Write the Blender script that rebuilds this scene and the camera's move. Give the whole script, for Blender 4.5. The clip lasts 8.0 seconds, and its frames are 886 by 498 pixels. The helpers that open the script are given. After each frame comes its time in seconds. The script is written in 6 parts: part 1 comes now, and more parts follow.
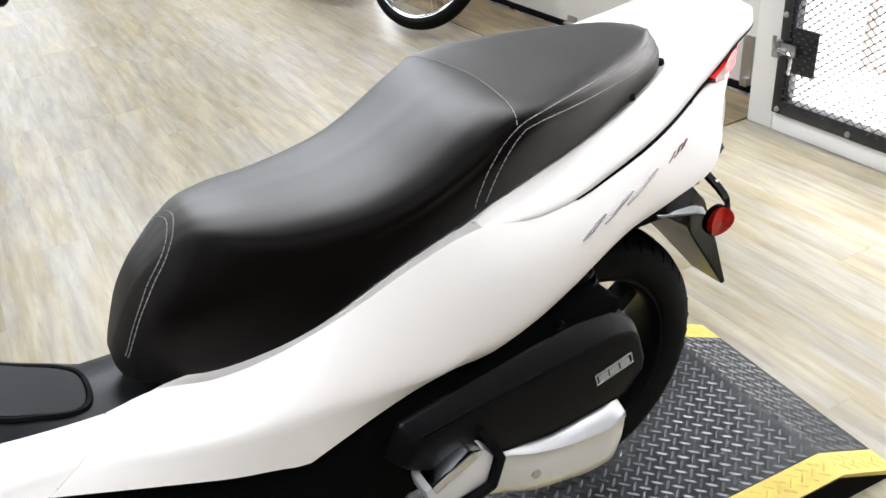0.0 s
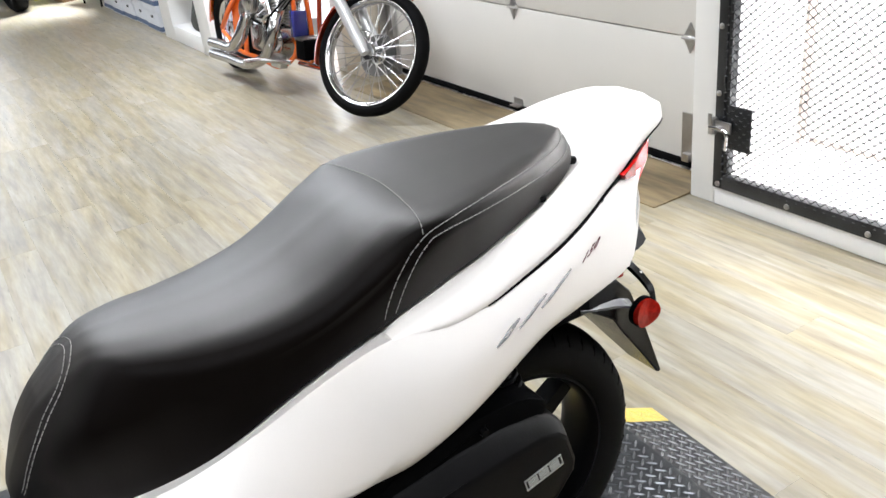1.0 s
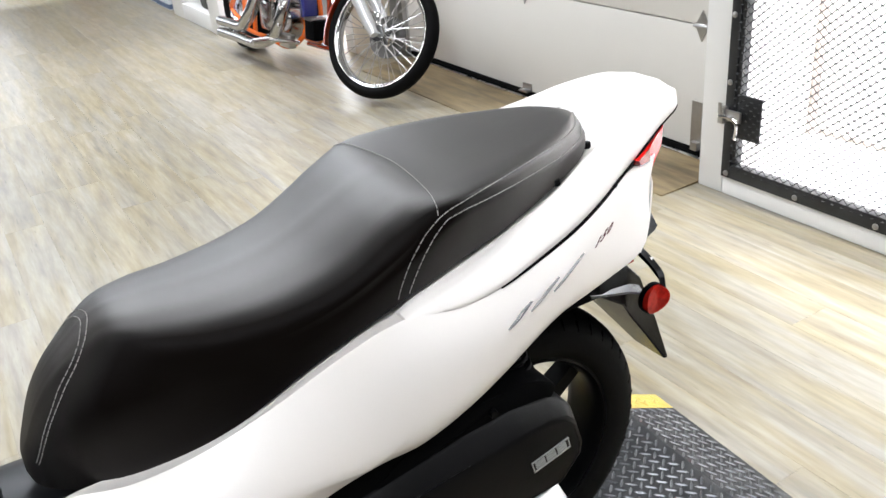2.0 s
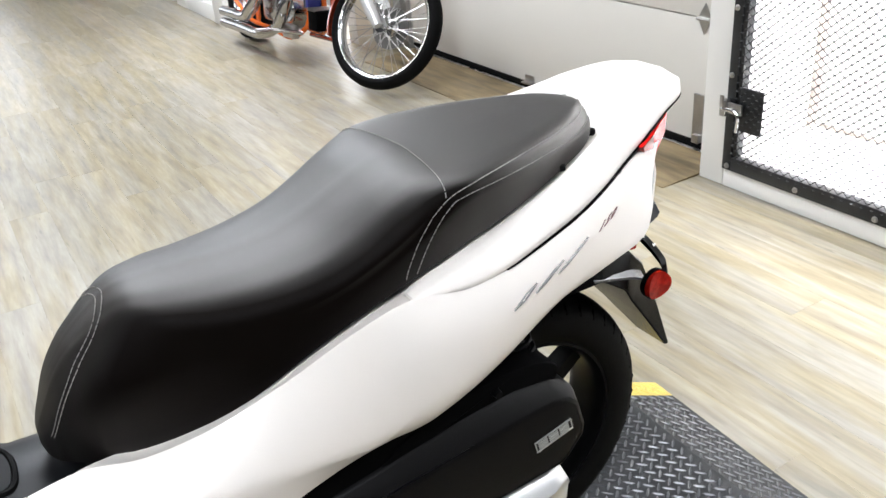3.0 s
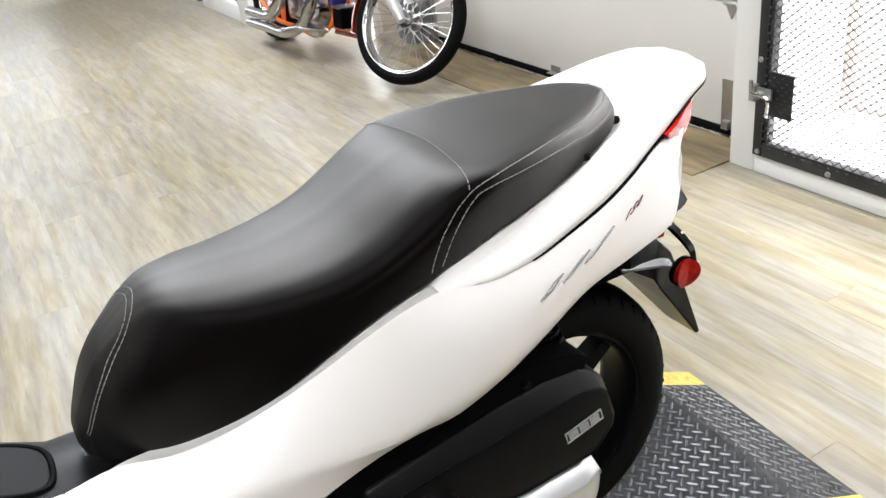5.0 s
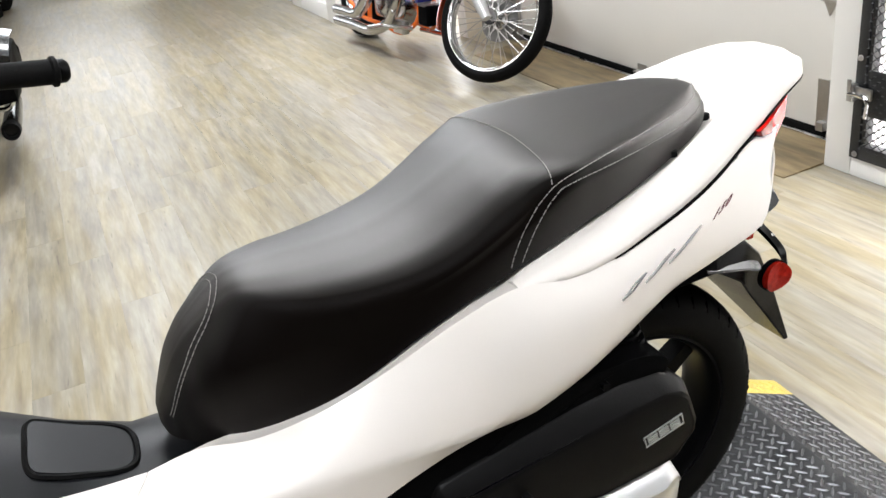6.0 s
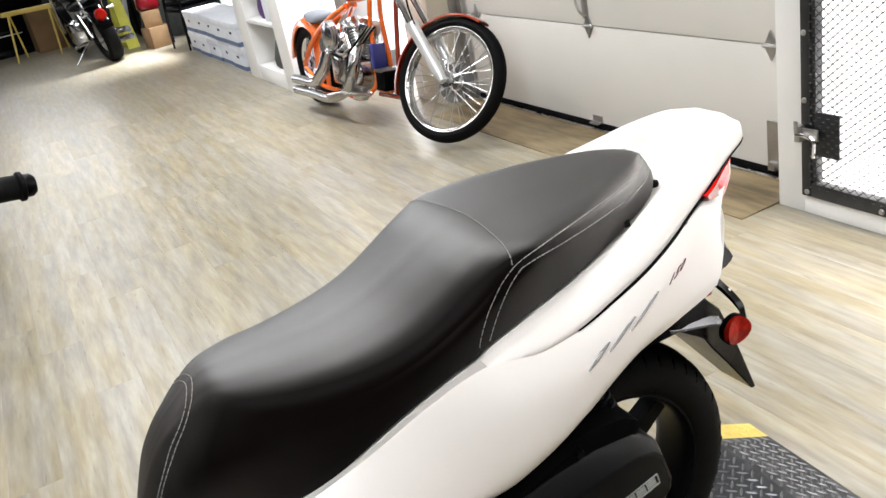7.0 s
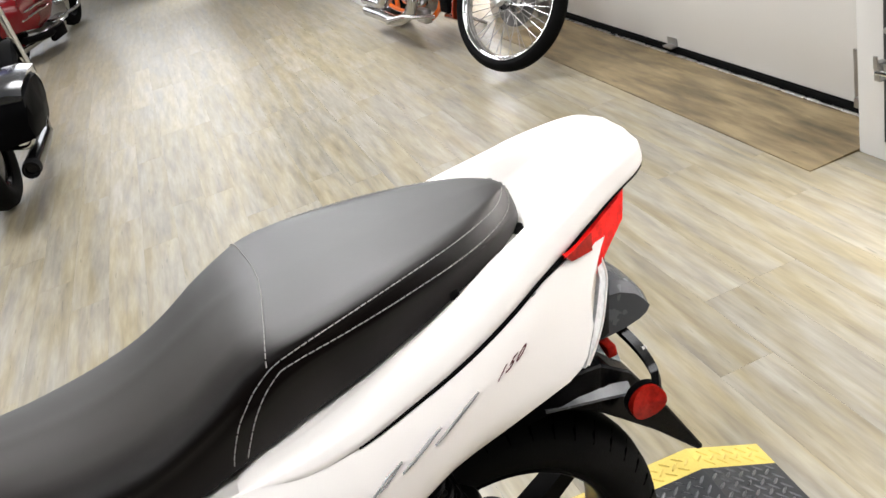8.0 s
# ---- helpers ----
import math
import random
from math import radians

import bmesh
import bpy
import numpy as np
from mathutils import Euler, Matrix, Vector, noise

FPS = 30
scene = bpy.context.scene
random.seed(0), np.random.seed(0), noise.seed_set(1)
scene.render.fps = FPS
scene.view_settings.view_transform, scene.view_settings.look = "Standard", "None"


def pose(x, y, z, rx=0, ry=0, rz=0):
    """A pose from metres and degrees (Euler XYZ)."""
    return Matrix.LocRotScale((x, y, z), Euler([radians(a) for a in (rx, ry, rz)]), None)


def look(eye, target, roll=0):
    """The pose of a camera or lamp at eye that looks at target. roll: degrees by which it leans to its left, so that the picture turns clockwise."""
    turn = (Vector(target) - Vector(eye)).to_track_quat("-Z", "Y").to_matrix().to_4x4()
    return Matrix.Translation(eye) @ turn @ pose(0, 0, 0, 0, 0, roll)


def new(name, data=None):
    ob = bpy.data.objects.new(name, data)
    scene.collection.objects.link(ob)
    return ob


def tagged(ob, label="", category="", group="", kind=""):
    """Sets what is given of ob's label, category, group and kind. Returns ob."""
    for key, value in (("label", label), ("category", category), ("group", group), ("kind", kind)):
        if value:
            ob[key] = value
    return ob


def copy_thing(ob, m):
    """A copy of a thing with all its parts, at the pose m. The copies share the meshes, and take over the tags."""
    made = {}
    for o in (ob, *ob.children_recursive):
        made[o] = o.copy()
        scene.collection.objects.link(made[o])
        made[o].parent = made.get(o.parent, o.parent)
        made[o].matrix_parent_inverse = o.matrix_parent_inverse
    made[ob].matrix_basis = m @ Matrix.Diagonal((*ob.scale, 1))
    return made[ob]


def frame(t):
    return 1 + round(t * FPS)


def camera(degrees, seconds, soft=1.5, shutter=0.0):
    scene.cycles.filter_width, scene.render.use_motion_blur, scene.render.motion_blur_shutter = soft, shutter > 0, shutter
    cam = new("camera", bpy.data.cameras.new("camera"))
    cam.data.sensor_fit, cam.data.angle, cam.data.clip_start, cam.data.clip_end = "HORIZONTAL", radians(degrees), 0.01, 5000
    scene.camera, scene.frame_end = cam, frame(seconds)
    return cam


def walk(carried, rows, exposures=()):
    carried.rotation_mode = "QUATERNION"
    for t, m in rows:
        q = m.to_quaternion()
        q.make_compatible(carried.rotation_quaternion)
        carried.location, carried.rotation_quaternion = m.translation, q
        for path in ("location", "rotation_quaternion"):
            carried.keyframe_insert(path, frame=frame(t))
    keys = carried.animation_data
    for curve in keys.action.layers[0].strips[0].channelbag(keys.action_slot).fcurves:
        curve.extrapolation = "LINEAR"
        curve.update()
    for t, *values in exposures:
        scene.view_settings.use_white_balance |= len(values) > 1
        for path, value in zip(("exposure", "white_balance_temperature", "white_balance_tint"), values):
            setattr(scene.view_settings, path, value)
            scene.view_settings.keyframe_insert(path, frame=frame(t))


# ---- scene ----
cam = camera(55.0, 8.0)
PATH = [
    (0, (2.156, -2.467, 1.37), (0.628, -1.691, 0.339), -5.3),
    (0.2, (2.161, -2.436, 1.377), (0.637, -1.605, 0.384), -5.2),
    (0.5, (2.172, -2.409, 1.389), (0.617, -1.557, 0.464), -6.4),
    (1, (2.166, -2.379, 1.395), (0.608, -1.491, 0.51), -6.5),
    (1.5, (2.154, -2.382, 1.398), (0.605, -1.478, 0.513), -5.0),
    (2, (2.163, -2.395, 1.395), (0.614, -1.523, 0.478), -5.4),
    (3.5, (2.183, -2.421, 1.392), (0.643, -1.553, 0.456), -4.9),
    (4, (2.184, -2.417, 1.392), (0.637, -1.56, 0.458), -6.1),
    (5.5, (2.185, -2.412, 1.385), (0.572, -1.68, 0.456), -8.2),
    (6, (2.179, -2.412, 1.38), (0.519, -1.772, 0.466), -8.6),
    (6.5, (2.179, -2.413, 1.404), (0.528, -1.657, 0.565), -6.7),
    (6.7, (2.175, -2.422, 1.423), (0.499, -1.613, 0.691), -7.4),
    (6.8, (2.18, -2.427, 1.429), (0.494, -1.641, 0.695), -8.8),
    (7, (2.199, -2.401, 1.432), (0.528, -1.667, 0.616), -11.6),
    (7.2, (2.208, -2.305, 1.423), (0.527, -1.544, 0.651), -13.9),
    (7.3, (2.215, -2.243, 1.428), (0.528, -1.48, 0.671), -13.8),
    (7.5, (2.201, -2.124, 1.426), (0.488, -1.461, 0.635), -11.5),
    (7.7, (2.181, -2.021, 1.435), (0.459, -1.449, 0.594), -11.2),
    (7.8, (2.147, -1.973, 1.43), (0.435, -1.45, 0.538), -11.9),
    (8, (2.078, -1.876, 1.41), (0.356, -1.511, 0.461), -16.9),
]
walk(cam, [(t, look(eye, target, roll)) for t, eye, target, roll in PATH], [(0.0, -0.18, 6270, 11), (4.0, -0.18, 6300, 11), (6.0, -0.20, 6500, 11), (8.0, -0.27, 6580, 12)])

# ---------------------------------------------------------------- light
world = bpy.data.worlds.new("world")
scene.world = world
world.use_nodes = True
wn = world.node_tree.nodes
wn["Background"].inputs["Color"].default_value = (0.85, 0.92, 1.0, 1)
wn["Background"].inputs["Strength"].default_value = 0.6
scene.view_settings.exposure = 0.0


def area_lamp(name, place, target, sx, sy, watts, colour):
    data = bpy.data.lights.new(name, "AREA")
    data.shape, data.size, data.size_y, data.energy, data.color = "RECTANGLE", sx, sy, watts, colour
    ob = new(name, data)
    ob.matrix_world = look(place, target)
    return ob


CEILING = 3.3
TUBES = [(-0.1, -1.9, 49), (-0.6, -6.6, 15), (-3.1, -1.5, 120), (-3.0, -5.5, 11), (-6.0, -2.2, 45), (-6.0, -4.8, 28), (2.75, -3.5, 90), (2.7, -0.35, 46)]
for tx, ty, watts in TUBES:
    area_lamp("tube_light", (tx, ty, CEILING - 0.11), (tx + 0.001, ty, 0), 1.2, 1.15, watts, (0.915, 0.985, 1.06))
area_lamp("door_daylight", (-8.5, 0.14, 1.7), (-8.45, -0.75, 0.0), 0.9, 0.7, 75, (0.9, 0.95, 1.0)).data.spread = math.radians(60)
# light of the assumed west window, for sheen on floor and seat
area_lamp("unseen_window_daylight", (-12.93, -4.1, 2.28), (0, -4.1, 1.0), 5.7, 1.5, 85, (0.88, 0.94, 1.0))
area_lamp("glass_door_daylight", (-3.62, 0.17, 1.1), (-3.2, -3, 0.0), 0.85, 2.0, 60, (0.92, 0.96, 1.0))


# ---------------------------------------------------------------- materials
def tint(c, k):
    return tuple(min(1.0, v * k) for v in c[:3]) + (1,)


def material(name, base, rough=0.5, metal=0.0, var=0.12, scale=6.0, fine=120.0, bump=0.0, coat=0.0, rough_var=0.08, emit=None, glass=0.0, vec="Object", spec=0.5, graze=None, tint_spec=None):
    m = bpy.data.materials.new(name)
    m.use_nodes = True
    n, l = m.node_tree.nodes, m.node_tree.links
    b = n["Principled BSDF"]
    co = n.new("ShaderNodeTexCoord")
    n1, n2 = n.new("ShaderNodeTexNoise"), n.new("ShaderNodeTexNoise")
    n1.inputs["Scale"].default_value, n1.inputs["Detail"].default_value = scale, 5
    n2.inputs["Scale"].default_value, n2.inputs["Detail"].default_value = fine, 3
    l.new(co.outputs[vec], n1.inputs["Vector"]), l.new(co.outputs[vec], n2.inputs["Vector"])
    add = n.new("ShaderNodeMath")
    add.operation = "MULTIPLY_ADD"
    add.inputs[1].default_value = 0.45
    l.new(n2.outputs["Fac"], add.inputs[0]), l.new(n1.outputs["Fac"], add.inputs[2])
    ramp = n.new("ShaderNodeValToRGB")
    ramp.color_ramp.elements[0].position, ramp.color_ramp.elements[1].position = 0.45, 1.0
    ramp.color_ramp.elements[0].color = tint(base, 1 - var)
    ramp.color_ramp.elements[1].color = tint(base, 1 + var)
    l.new(add.outputs[0], ramp.inputs["Fac"]), l.new(ramp.outputs["Color"], b.inputs["Base Color"])
    rr = n.new("ShaderNodeMapRange")
    rr.inputs["To Min"].default_value, rr.inputs["To Max"].default_value = max(0.0, rough - rough_var), min(1.0, rough + rough_var)
    l.new(n1.outputs["Fac"], rr.inputs["Value"]), l.new(rr.outputs["Result"], b.inputs["Roughness"])
    b.inputs["Metallic"].default_value = metal
    b.inputs["Specular IOR Level"].default_value = spec
    if tint_spec:
        b.inputs["Specular Tint"].default_value = (*tint_spec, 1)
    if graze:
        lw, gr = n.new("ShaderNodeLayerWeight"), n.new("ShaderNodeMapRange")
        lw.inputs["Blend"].default_value = 0.5
        gr.inputs["From Min"].default_value, gr.inputs["From Max"].default_value = graze[0], graze[1]
        gr.inputs["To Min"].default_value, gr.inputs["To Max"].default_value = spec, graze[2]
        l.new(lw.outputs["Facing"], gr.inputs["Value"]), l.new(gr.outputs["Result"], b.inputs["Specular IOR Level"])
    b.inputs["Coat Weight"].default_value = coat
    b.inputs["Coat Roughness"].default_value = 0.09
    b.inputs["Transmission Weight"].default_value = glass
    if bump:
        bp = n.new("ShaderNodeBump")
        bp.inputs["Strength"].default_value, bp.inputs["Distance"].default_value = bump, 0.002
        l.new(n2.outputs["Fac"], bp.inputs["Height"]), l.new(bp.outputs["Normal"], b.inputs["Normal"])
    if emit:
        b.inputs["Emission Color"].default_value, b.inputs["Emission Strength"].default_value = (*emit[:3], 1), emit[3]
    return m


M_PEARL = material("pearl_white_paint", (0.80, 0.752, 0.708), 0.36, 0, 0.02, 3, 700, 0, 0.25, 0.03)
M_VINYL = material("seat_vinyl", (0.0030, 0.0021, 0.0017), 0.48, 0, 0.2, 5, 900, 0.14, 0, 0.05, spec=0.045, graze=(0.08, 0.46, 0.88), tint_spec=(1.0, 0.965, 0.94))
M_THREAD = material("grey_thread", (0.25, 0.24, 0.225), 0.8, 0, 0.1, 30, 800)
M_BLACK = material("black_plastic", (0.0022, 0.0022, 0.0024), 0.5, 0, 0.2, 8, 500, 0.15, spec=0.015)
# grey of the plate lamp housing, and of the mudguard's painted sheen
M_CAP = material("grey_plastic_and_guard_sheen", (0.052, 0.056, 0.064), 0.27, 0, 0.15, 9, 500, 0.1, spec=0.4)
M_GUARD = material("gloss_guard_plastic", (0.002, 0.002, 0.0022), 0.22, 0, 0.1, 8, 400, 0.1, spec=0.04)
M_CASE = material("case_black", (0.0030, 0.0028, 0.0028), 0.40, 0, 0.2, 14, 300, 0.1, spec=0.09)
M_GLOSS = material("gloss_black_plastic", (0.002, 0.002, 0.0022), 0.14, 0, 0.1, 8, 400, spec=0.2)
M_TUNNEL = material("grey_black_plastic", (0.009, 0.0095, 0.011), 0.36, 0, 0.2, 8, 700, 0.12, spec=0.16)
M_RUBBER = material("tyre_rubber", (0.0042, 0.0041, 0.0041), 0.65, 0, 0.25, 12, 300, 0.2, spec=0.06)
M_GROOVE_SHADE = material("tread_groove_shade", (0.0008, 0.0008, 0.0008), 0.9, 0, 0.1, 12, 300, spec=0.0)
M_RIM = material("black_alloy", (0.003, 0.003, 0.0033), 0.34, 0.0, 0.1, 10, 300, spec=0.05)
M_SILVER = material("silver_paint", (0.66, 0.66, 0.665), 0.34, 0.5, 0.04, 4, 900, 0, 0.2)
M_CHROME = material("chrome", (0.62, 0.62, 0.63), 0.09, 1.0, 0.06, 10, 200, 0, 0, 0.05)
M_POLISH = material("dull_polished_metal", (0.46, 0.455, 0.45), 0.22, 1.0, 0.12, 14, 200, 0, 0, 0.08)
M_DISC = material("dark_disc_steel", (0.16, 0.155, 0.15), 0.38, 1.0, 0.15, 14, 200)
M_ALU = material("bright_aluminium", (0.85, 0.85, 0.85), 0.28, 1.0, 0.06, 20, 200)
M_STEEL = material("steel", (0.45, 0.44, 0.43), 0.35, 1.0, 0.15, 12, 250)
M_RED_LENS = material("red_lens", (0.80, 0.010, 0.008), 0.2, 0, 0.35, 60, 300, 0.3, 0.0, spec=0.08)
M_REFLECTOR = material("dark_red_reflector", (0.27, 0.009, 0.005), 0.16, 0, 0.35, 90, 260, 0.15, 0, spec=0.12)
M_CLEAR = material("clear_lens", (0.80, 0.80, 0.81), 0.18, 0.0, 0.25, 60, 200, 0.3, 0.5)
M_BADGE = material("badge_chrome", (0.52, 0.53, 0.54), 0.2, 0.7, 0.1, 40, 200)
M_BADGE_RED = material("badge_red", (0.10, 0.022, 0.024), 0.3, 0.2, 0.1, 40, 200)
M_PLATE = material("checker_plate_grey", (0.019, 0.020, 0.022), 0.40, 0.0, 0.35, 5, 160, 0.15, spec=0.38)
# lugs in a lighter tone than the plate, painting in their glints
M_LUG = material("checker_lug_glint", (0.12, 0.123, 0.13), 0.3, 0.5, 0.25, 25, 200, 0.1)
M_YELLOW = material("yellow_paint", (0.66, 0.50, 0.115), 0.45, 0, 0.16, 12, 200, 0.12)
M_WALL = material("white_wall_paint", (0.80, 0.79, 0.76), 0.6, 0, 0.03, 1.5, 200, 0.08)
M_DOOR = material("garage_door_white", (0.66, 0.635, 0.59), 0.42, 0, 0.04, 1.2, 400, 0.1)
M_POST = material("white_trim_paint", (0.80, 0.79, 0.77), 0.4, 0, 0.03, 3, 300, 0.08)
M_CAGE = material("charcoal_frame_paint", (0.022, 0.023, 0.025), 0.38, 0.3, 0.5, 10, 250, 0.1)
M_STORE_TRIM = material("scuffed_tan_paint", (0.34, 0.295, 0.26), 0.6, 0, 0.6, 9, 60, 0.1)
# near black, so that walls out of view stay dark in reflections
M_FAR = material("unseen_wall_dark", (0.045, 0.045, 0.047), 0.7, 0, 0.1, 1.5, 60)
M_CEIL = material("ceiling_white", (0.50, 0.50, 0.49), 0.8, 0, 0.03, 2, 100)
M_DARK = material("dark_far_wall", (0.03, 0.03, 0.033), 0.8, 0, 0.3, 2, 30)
M_TUBE = material("lamp_diffuser", (0.9, 0.9, 0.88), 0.5, 0, 0.02, 3, 50, emit=(1.0, 0.95, 0.88, 6.0))
M_ORANGE = material("orange_paint", (0.75, 0.13, 0.012), 0.2, 0, 0.05, 5, 300, 0, 0.8)
M_BLUE = material("blue_paint", (0.02, 0.025, 0.16), 0.25, 0, 0.1, 5, 300, 0, 0.6)
M_REDP = material("dark_red_paint", (0.14, 0.003, 0.006), 0.18, 0, 0.1, 5, 300, 0, 0.25, spec=0.3)
M_LID = material("black_lid_lacquer", (0.012, 0.013, 0.016), 0.16, 0, 0.1, 5, 300, 0, 0.3)
M_CARD = material("white_carton", (0.62, 0.64, 0.68), 0.7, 0, 0.06, 8, 200)
M_CARD_BLUE = material("carton_blue_print", (0.09, 0.13, 0.22), 0.7, 0, 0.1, 8, 200)
M_KRAFT = material("brown_carton", (0.22, 0.13, 0.06), 0.75, 0, 0.12, 8, 200)
M_SEATGREY = material("grey_leather", (0.10, 0.11, 0.13), 0.6, 0, 0.1, 10, 400)
M_LIME = material("yellow_green_plastic", (0.42, 0.40, 0.05), 0.5, 0, 0.15, 10, 100)
M_PURPLE = material("purple_fabric", (0.06, 0.012, 0.11), 0.7, 0, 0.2, 20, 200)
M_GREYGREEN = material("dark_green_grey", (0.045, 0.05, 0.045), 0.7, 0, 0.35, 20, 200)
M_WHITE_GLOW = material("daylight_pane", (0.9, 0.93, 1.0), 0.4, 0, 0.02, 3, 50, emit=(0.92, 0.96, 1.0, 2.5))


def plank_material(name, tones, stains, stretch, share, spread=0.25):
    m = bpy.data.materials.new(name)
    m.use_nodes = True
    n, l = m.node_tree.nodes, m.node_tree.links
    b = n["Principled BSDF"]
    geo, info, isl = n.new("ShaderNodeNewGeometry"), n.new("ShaderNodeObjectInfo"), None
    mp = n.new("ShaderNodeMapping")
    mp.inputs["Scale"].default_value = (0.5, stretch, 1)
    shift = n.new("ShaderNodeVectorMath")
    shift.operation = "MULTIPLY_ADD"
    rnd = n.new("ShaderNodeMath")
    rnd.operation = "ADD"
    l.new(geo.outputs["Random Per Island"], rnd.inputs[0]), l.new(info.outputs["Random"], rnd.inputs[1])
    l.new(rnd.outputs[0], shift.inputs[0])
    shift.inputs[1].default_value = (31, 17, 5)
    l.new(geo.outputs["Position"], shift.inputs[2])
    l.new(shift.outputs[0], mp.inputs["Vector"])
    grain, cloud, fibre = n.new("ShaderNodeTexNoise"), n.new("ShaderNodeTexNoise"), n.new("ShaderNodeTexNoise")
    grain.inputs["Scale"].default_value, grain.inputs["Detail"].default_value, grain.inputs["Distortion"].default_value = 6.5, 5, 0.25
    cloud.inputs["Scale"].default_value, cloud.inputs["Detail"].default_value = 3.2, 6
    fibre.inputs["Scale"].default_value, fibre.inputs["Detail"].default_value = 24, 4
    for t in (grain, cloud, fibre):
        l.new(mp.outputs[0], t.inputs["Vector"])
    r1 = n.new("ShaderNodeValToRGB")
    e = r1.color_ramp.elements
    e[0].position, e[0].color = 0.5 - spread, (*tones[0], 1)
    e[1].position, e[1].color = 0.5 + spread, (*tones[2], 1)
    mid = e.new(0.5)
    mid.color = (*tones[1], 1)
    l.new(grain.outputs["Fac"], r1.inputs["Fac"])
    r2 = n.new("ShaderNodeValToRGB")
    r2.color_ramp.elements[0].color, r2.color_ramp.elements[1].color = (*stains[0], 1), (*stains[1], 1)
    r2.color_ramp.elements[0].position, r2.color_ramp.elements[1].position = 0.4, 0.62
    l.new(cloud.outputs["Fac"], r2.inputs["Fac"])
    mix = n.new("ShaderNodeMix")
    mix.data_type = "RGBA"
    mix.inputs["Factor"].default_value = share
    l.new(r1.outputs["Color"], mix.inputs["A"]), l.new(r2.outputs["Color"], mix.inputs["B"])
    hv = n.new("ShaderNodeHueSaturation")
    val = n.new("ShaderNodeMapRange")
    val.inputs["From Max"].default_value = 2.0
    val.inputs["To Min"].default_value, val.inputs["To Max"].default_value = 0.80, 1.14
    l.new(rnd.outputs[0], val.inputs["Value"])
    streak, both = n.new("ShaderNodeMapRange"), n.new("ShaderNodeMath")
    streak.inputs["From Min"].default_value, streak.inputs["From Max"].default_value = 0.3, 0.7
    streak.inputs["To Min"].default_value, streak.inputs["To Max"].default_value = 0.91, 1.08
    both.operation = "MULTIPLY"
    knot, fleck, last = n.new("ShaderNodeTexNoise"), n.new("ShaderNodeMapRange"), n.new("ShaderNodeMath")
    knot.inputs["Scale"].default_value, knot.inputs["Detail"].default_value = 17, 2
    fleck.inputs["From Min"].default_value, fleck.inputs["From Max"].default_value = 0.69, 0.76
    fleck.inputs["To Min"].default_value, fleck.inputs["To Max"].default_value = 1.0, 0.66
    last.operation = "MULTIPLY"
    l.new(mp.outputs[0], knot.inputs["Vector"]), l.new(knot.outputs["Fac"], fleck.inputs["Value"])
    l.new(fibre.outputs["Fac"], streak.inputs["Value"])
    l.new(val.outputs["Result"], both.inputs[0]), l.new(streak.outputs["Result"], both.inputs[1]), l.new(both.outputs[0], last.inputs[0]), l.new(fleck.outputs["Result"], last.inputs[1]), l.new(last.outputs[0], hv.inputs["Value"])
    l.new(mix.outputs["Result"], hv.inputs["Color"]), l.new(hv.outputs["Color"], b.inputs["Base Color"])
    rr = n.new("ShaderNodeMapRange")
    rr.inputs["To Min"].default_value, rr.inputs["To Max"].default_value = 0.24, 0.44
    l.new(grain.outputs["Fac"], rr.inputs["Value"]), l.new(rr.outputs["Result"], b.inputs["Roughness"])
    bp = n.new("ShaderNodeBump")
    bp.inputs["Strength"].default_value, bp.inputs["Distance"].default_value = 0.12, 0.0015
    l.new(fibre.outputs["Fac"], bp.inputs["Height"]), l.new(bp.outputs["Normal"], b.inputs["Normal"])
    return m


M_PLANK = plank_material("limed_oak_vinyl", ((0.092, 0.075, 0.052), (0.285, 0.247, 0.172), (0.44, 0.405, 0.335)), ((0.330, 0.274, 0.160), (0.325, 0.313, 0.290)), 4.2, 0.45, 0.25)
M_PLY = plank_material("stained_plywood", ((0.055, 0.036, 0.015), (0.20, 0.142, 0.066), (0.36, 0.27, 0.145)), ((0.10, 0.072, 0.034), (0.27, 0.21, 0.12)), 3.0, 0.40, 0.16)


# ---------------------------------------------------------------- mesh helpers
def finish(name, bm, mat, parent=None, label="", smooth=40, at=None):
    """One mesh object out of a bmesh, under a parent if there is one."""
    bmesh.ops.recalc_face_normals(bm, faces=bm.faces[:])
    me = bpy.data.meshes.new(name)
    for f in bm.faces:
        f.smooth = True
    for e in bm.edges:
        if len(e.link_faces) == 2 and e.calc_face_angle(0) > radians(smooth):
            e.smooth = False
    bm.to_mesh(me)
    bm.free()
    me.materials.append(mat)
    ob = new(name, me)
    if parent is not None:
        ob.parent = parent
    if at is not None:
        ob.matrix_basis = at
    if label:
        ob["label"] = label
    return ob


def part(name, bm, mat, parent, label="", smooth=40):
    return finish(name, bm, mat, parent, label, smooth)


def empty(name, m, label, category, group="", kind=""):
    ob = new(name)
    ob.matrix_basis = m
    ob.empty_display_size = 0.1
    return tagged(ob, label, category, group, kind)


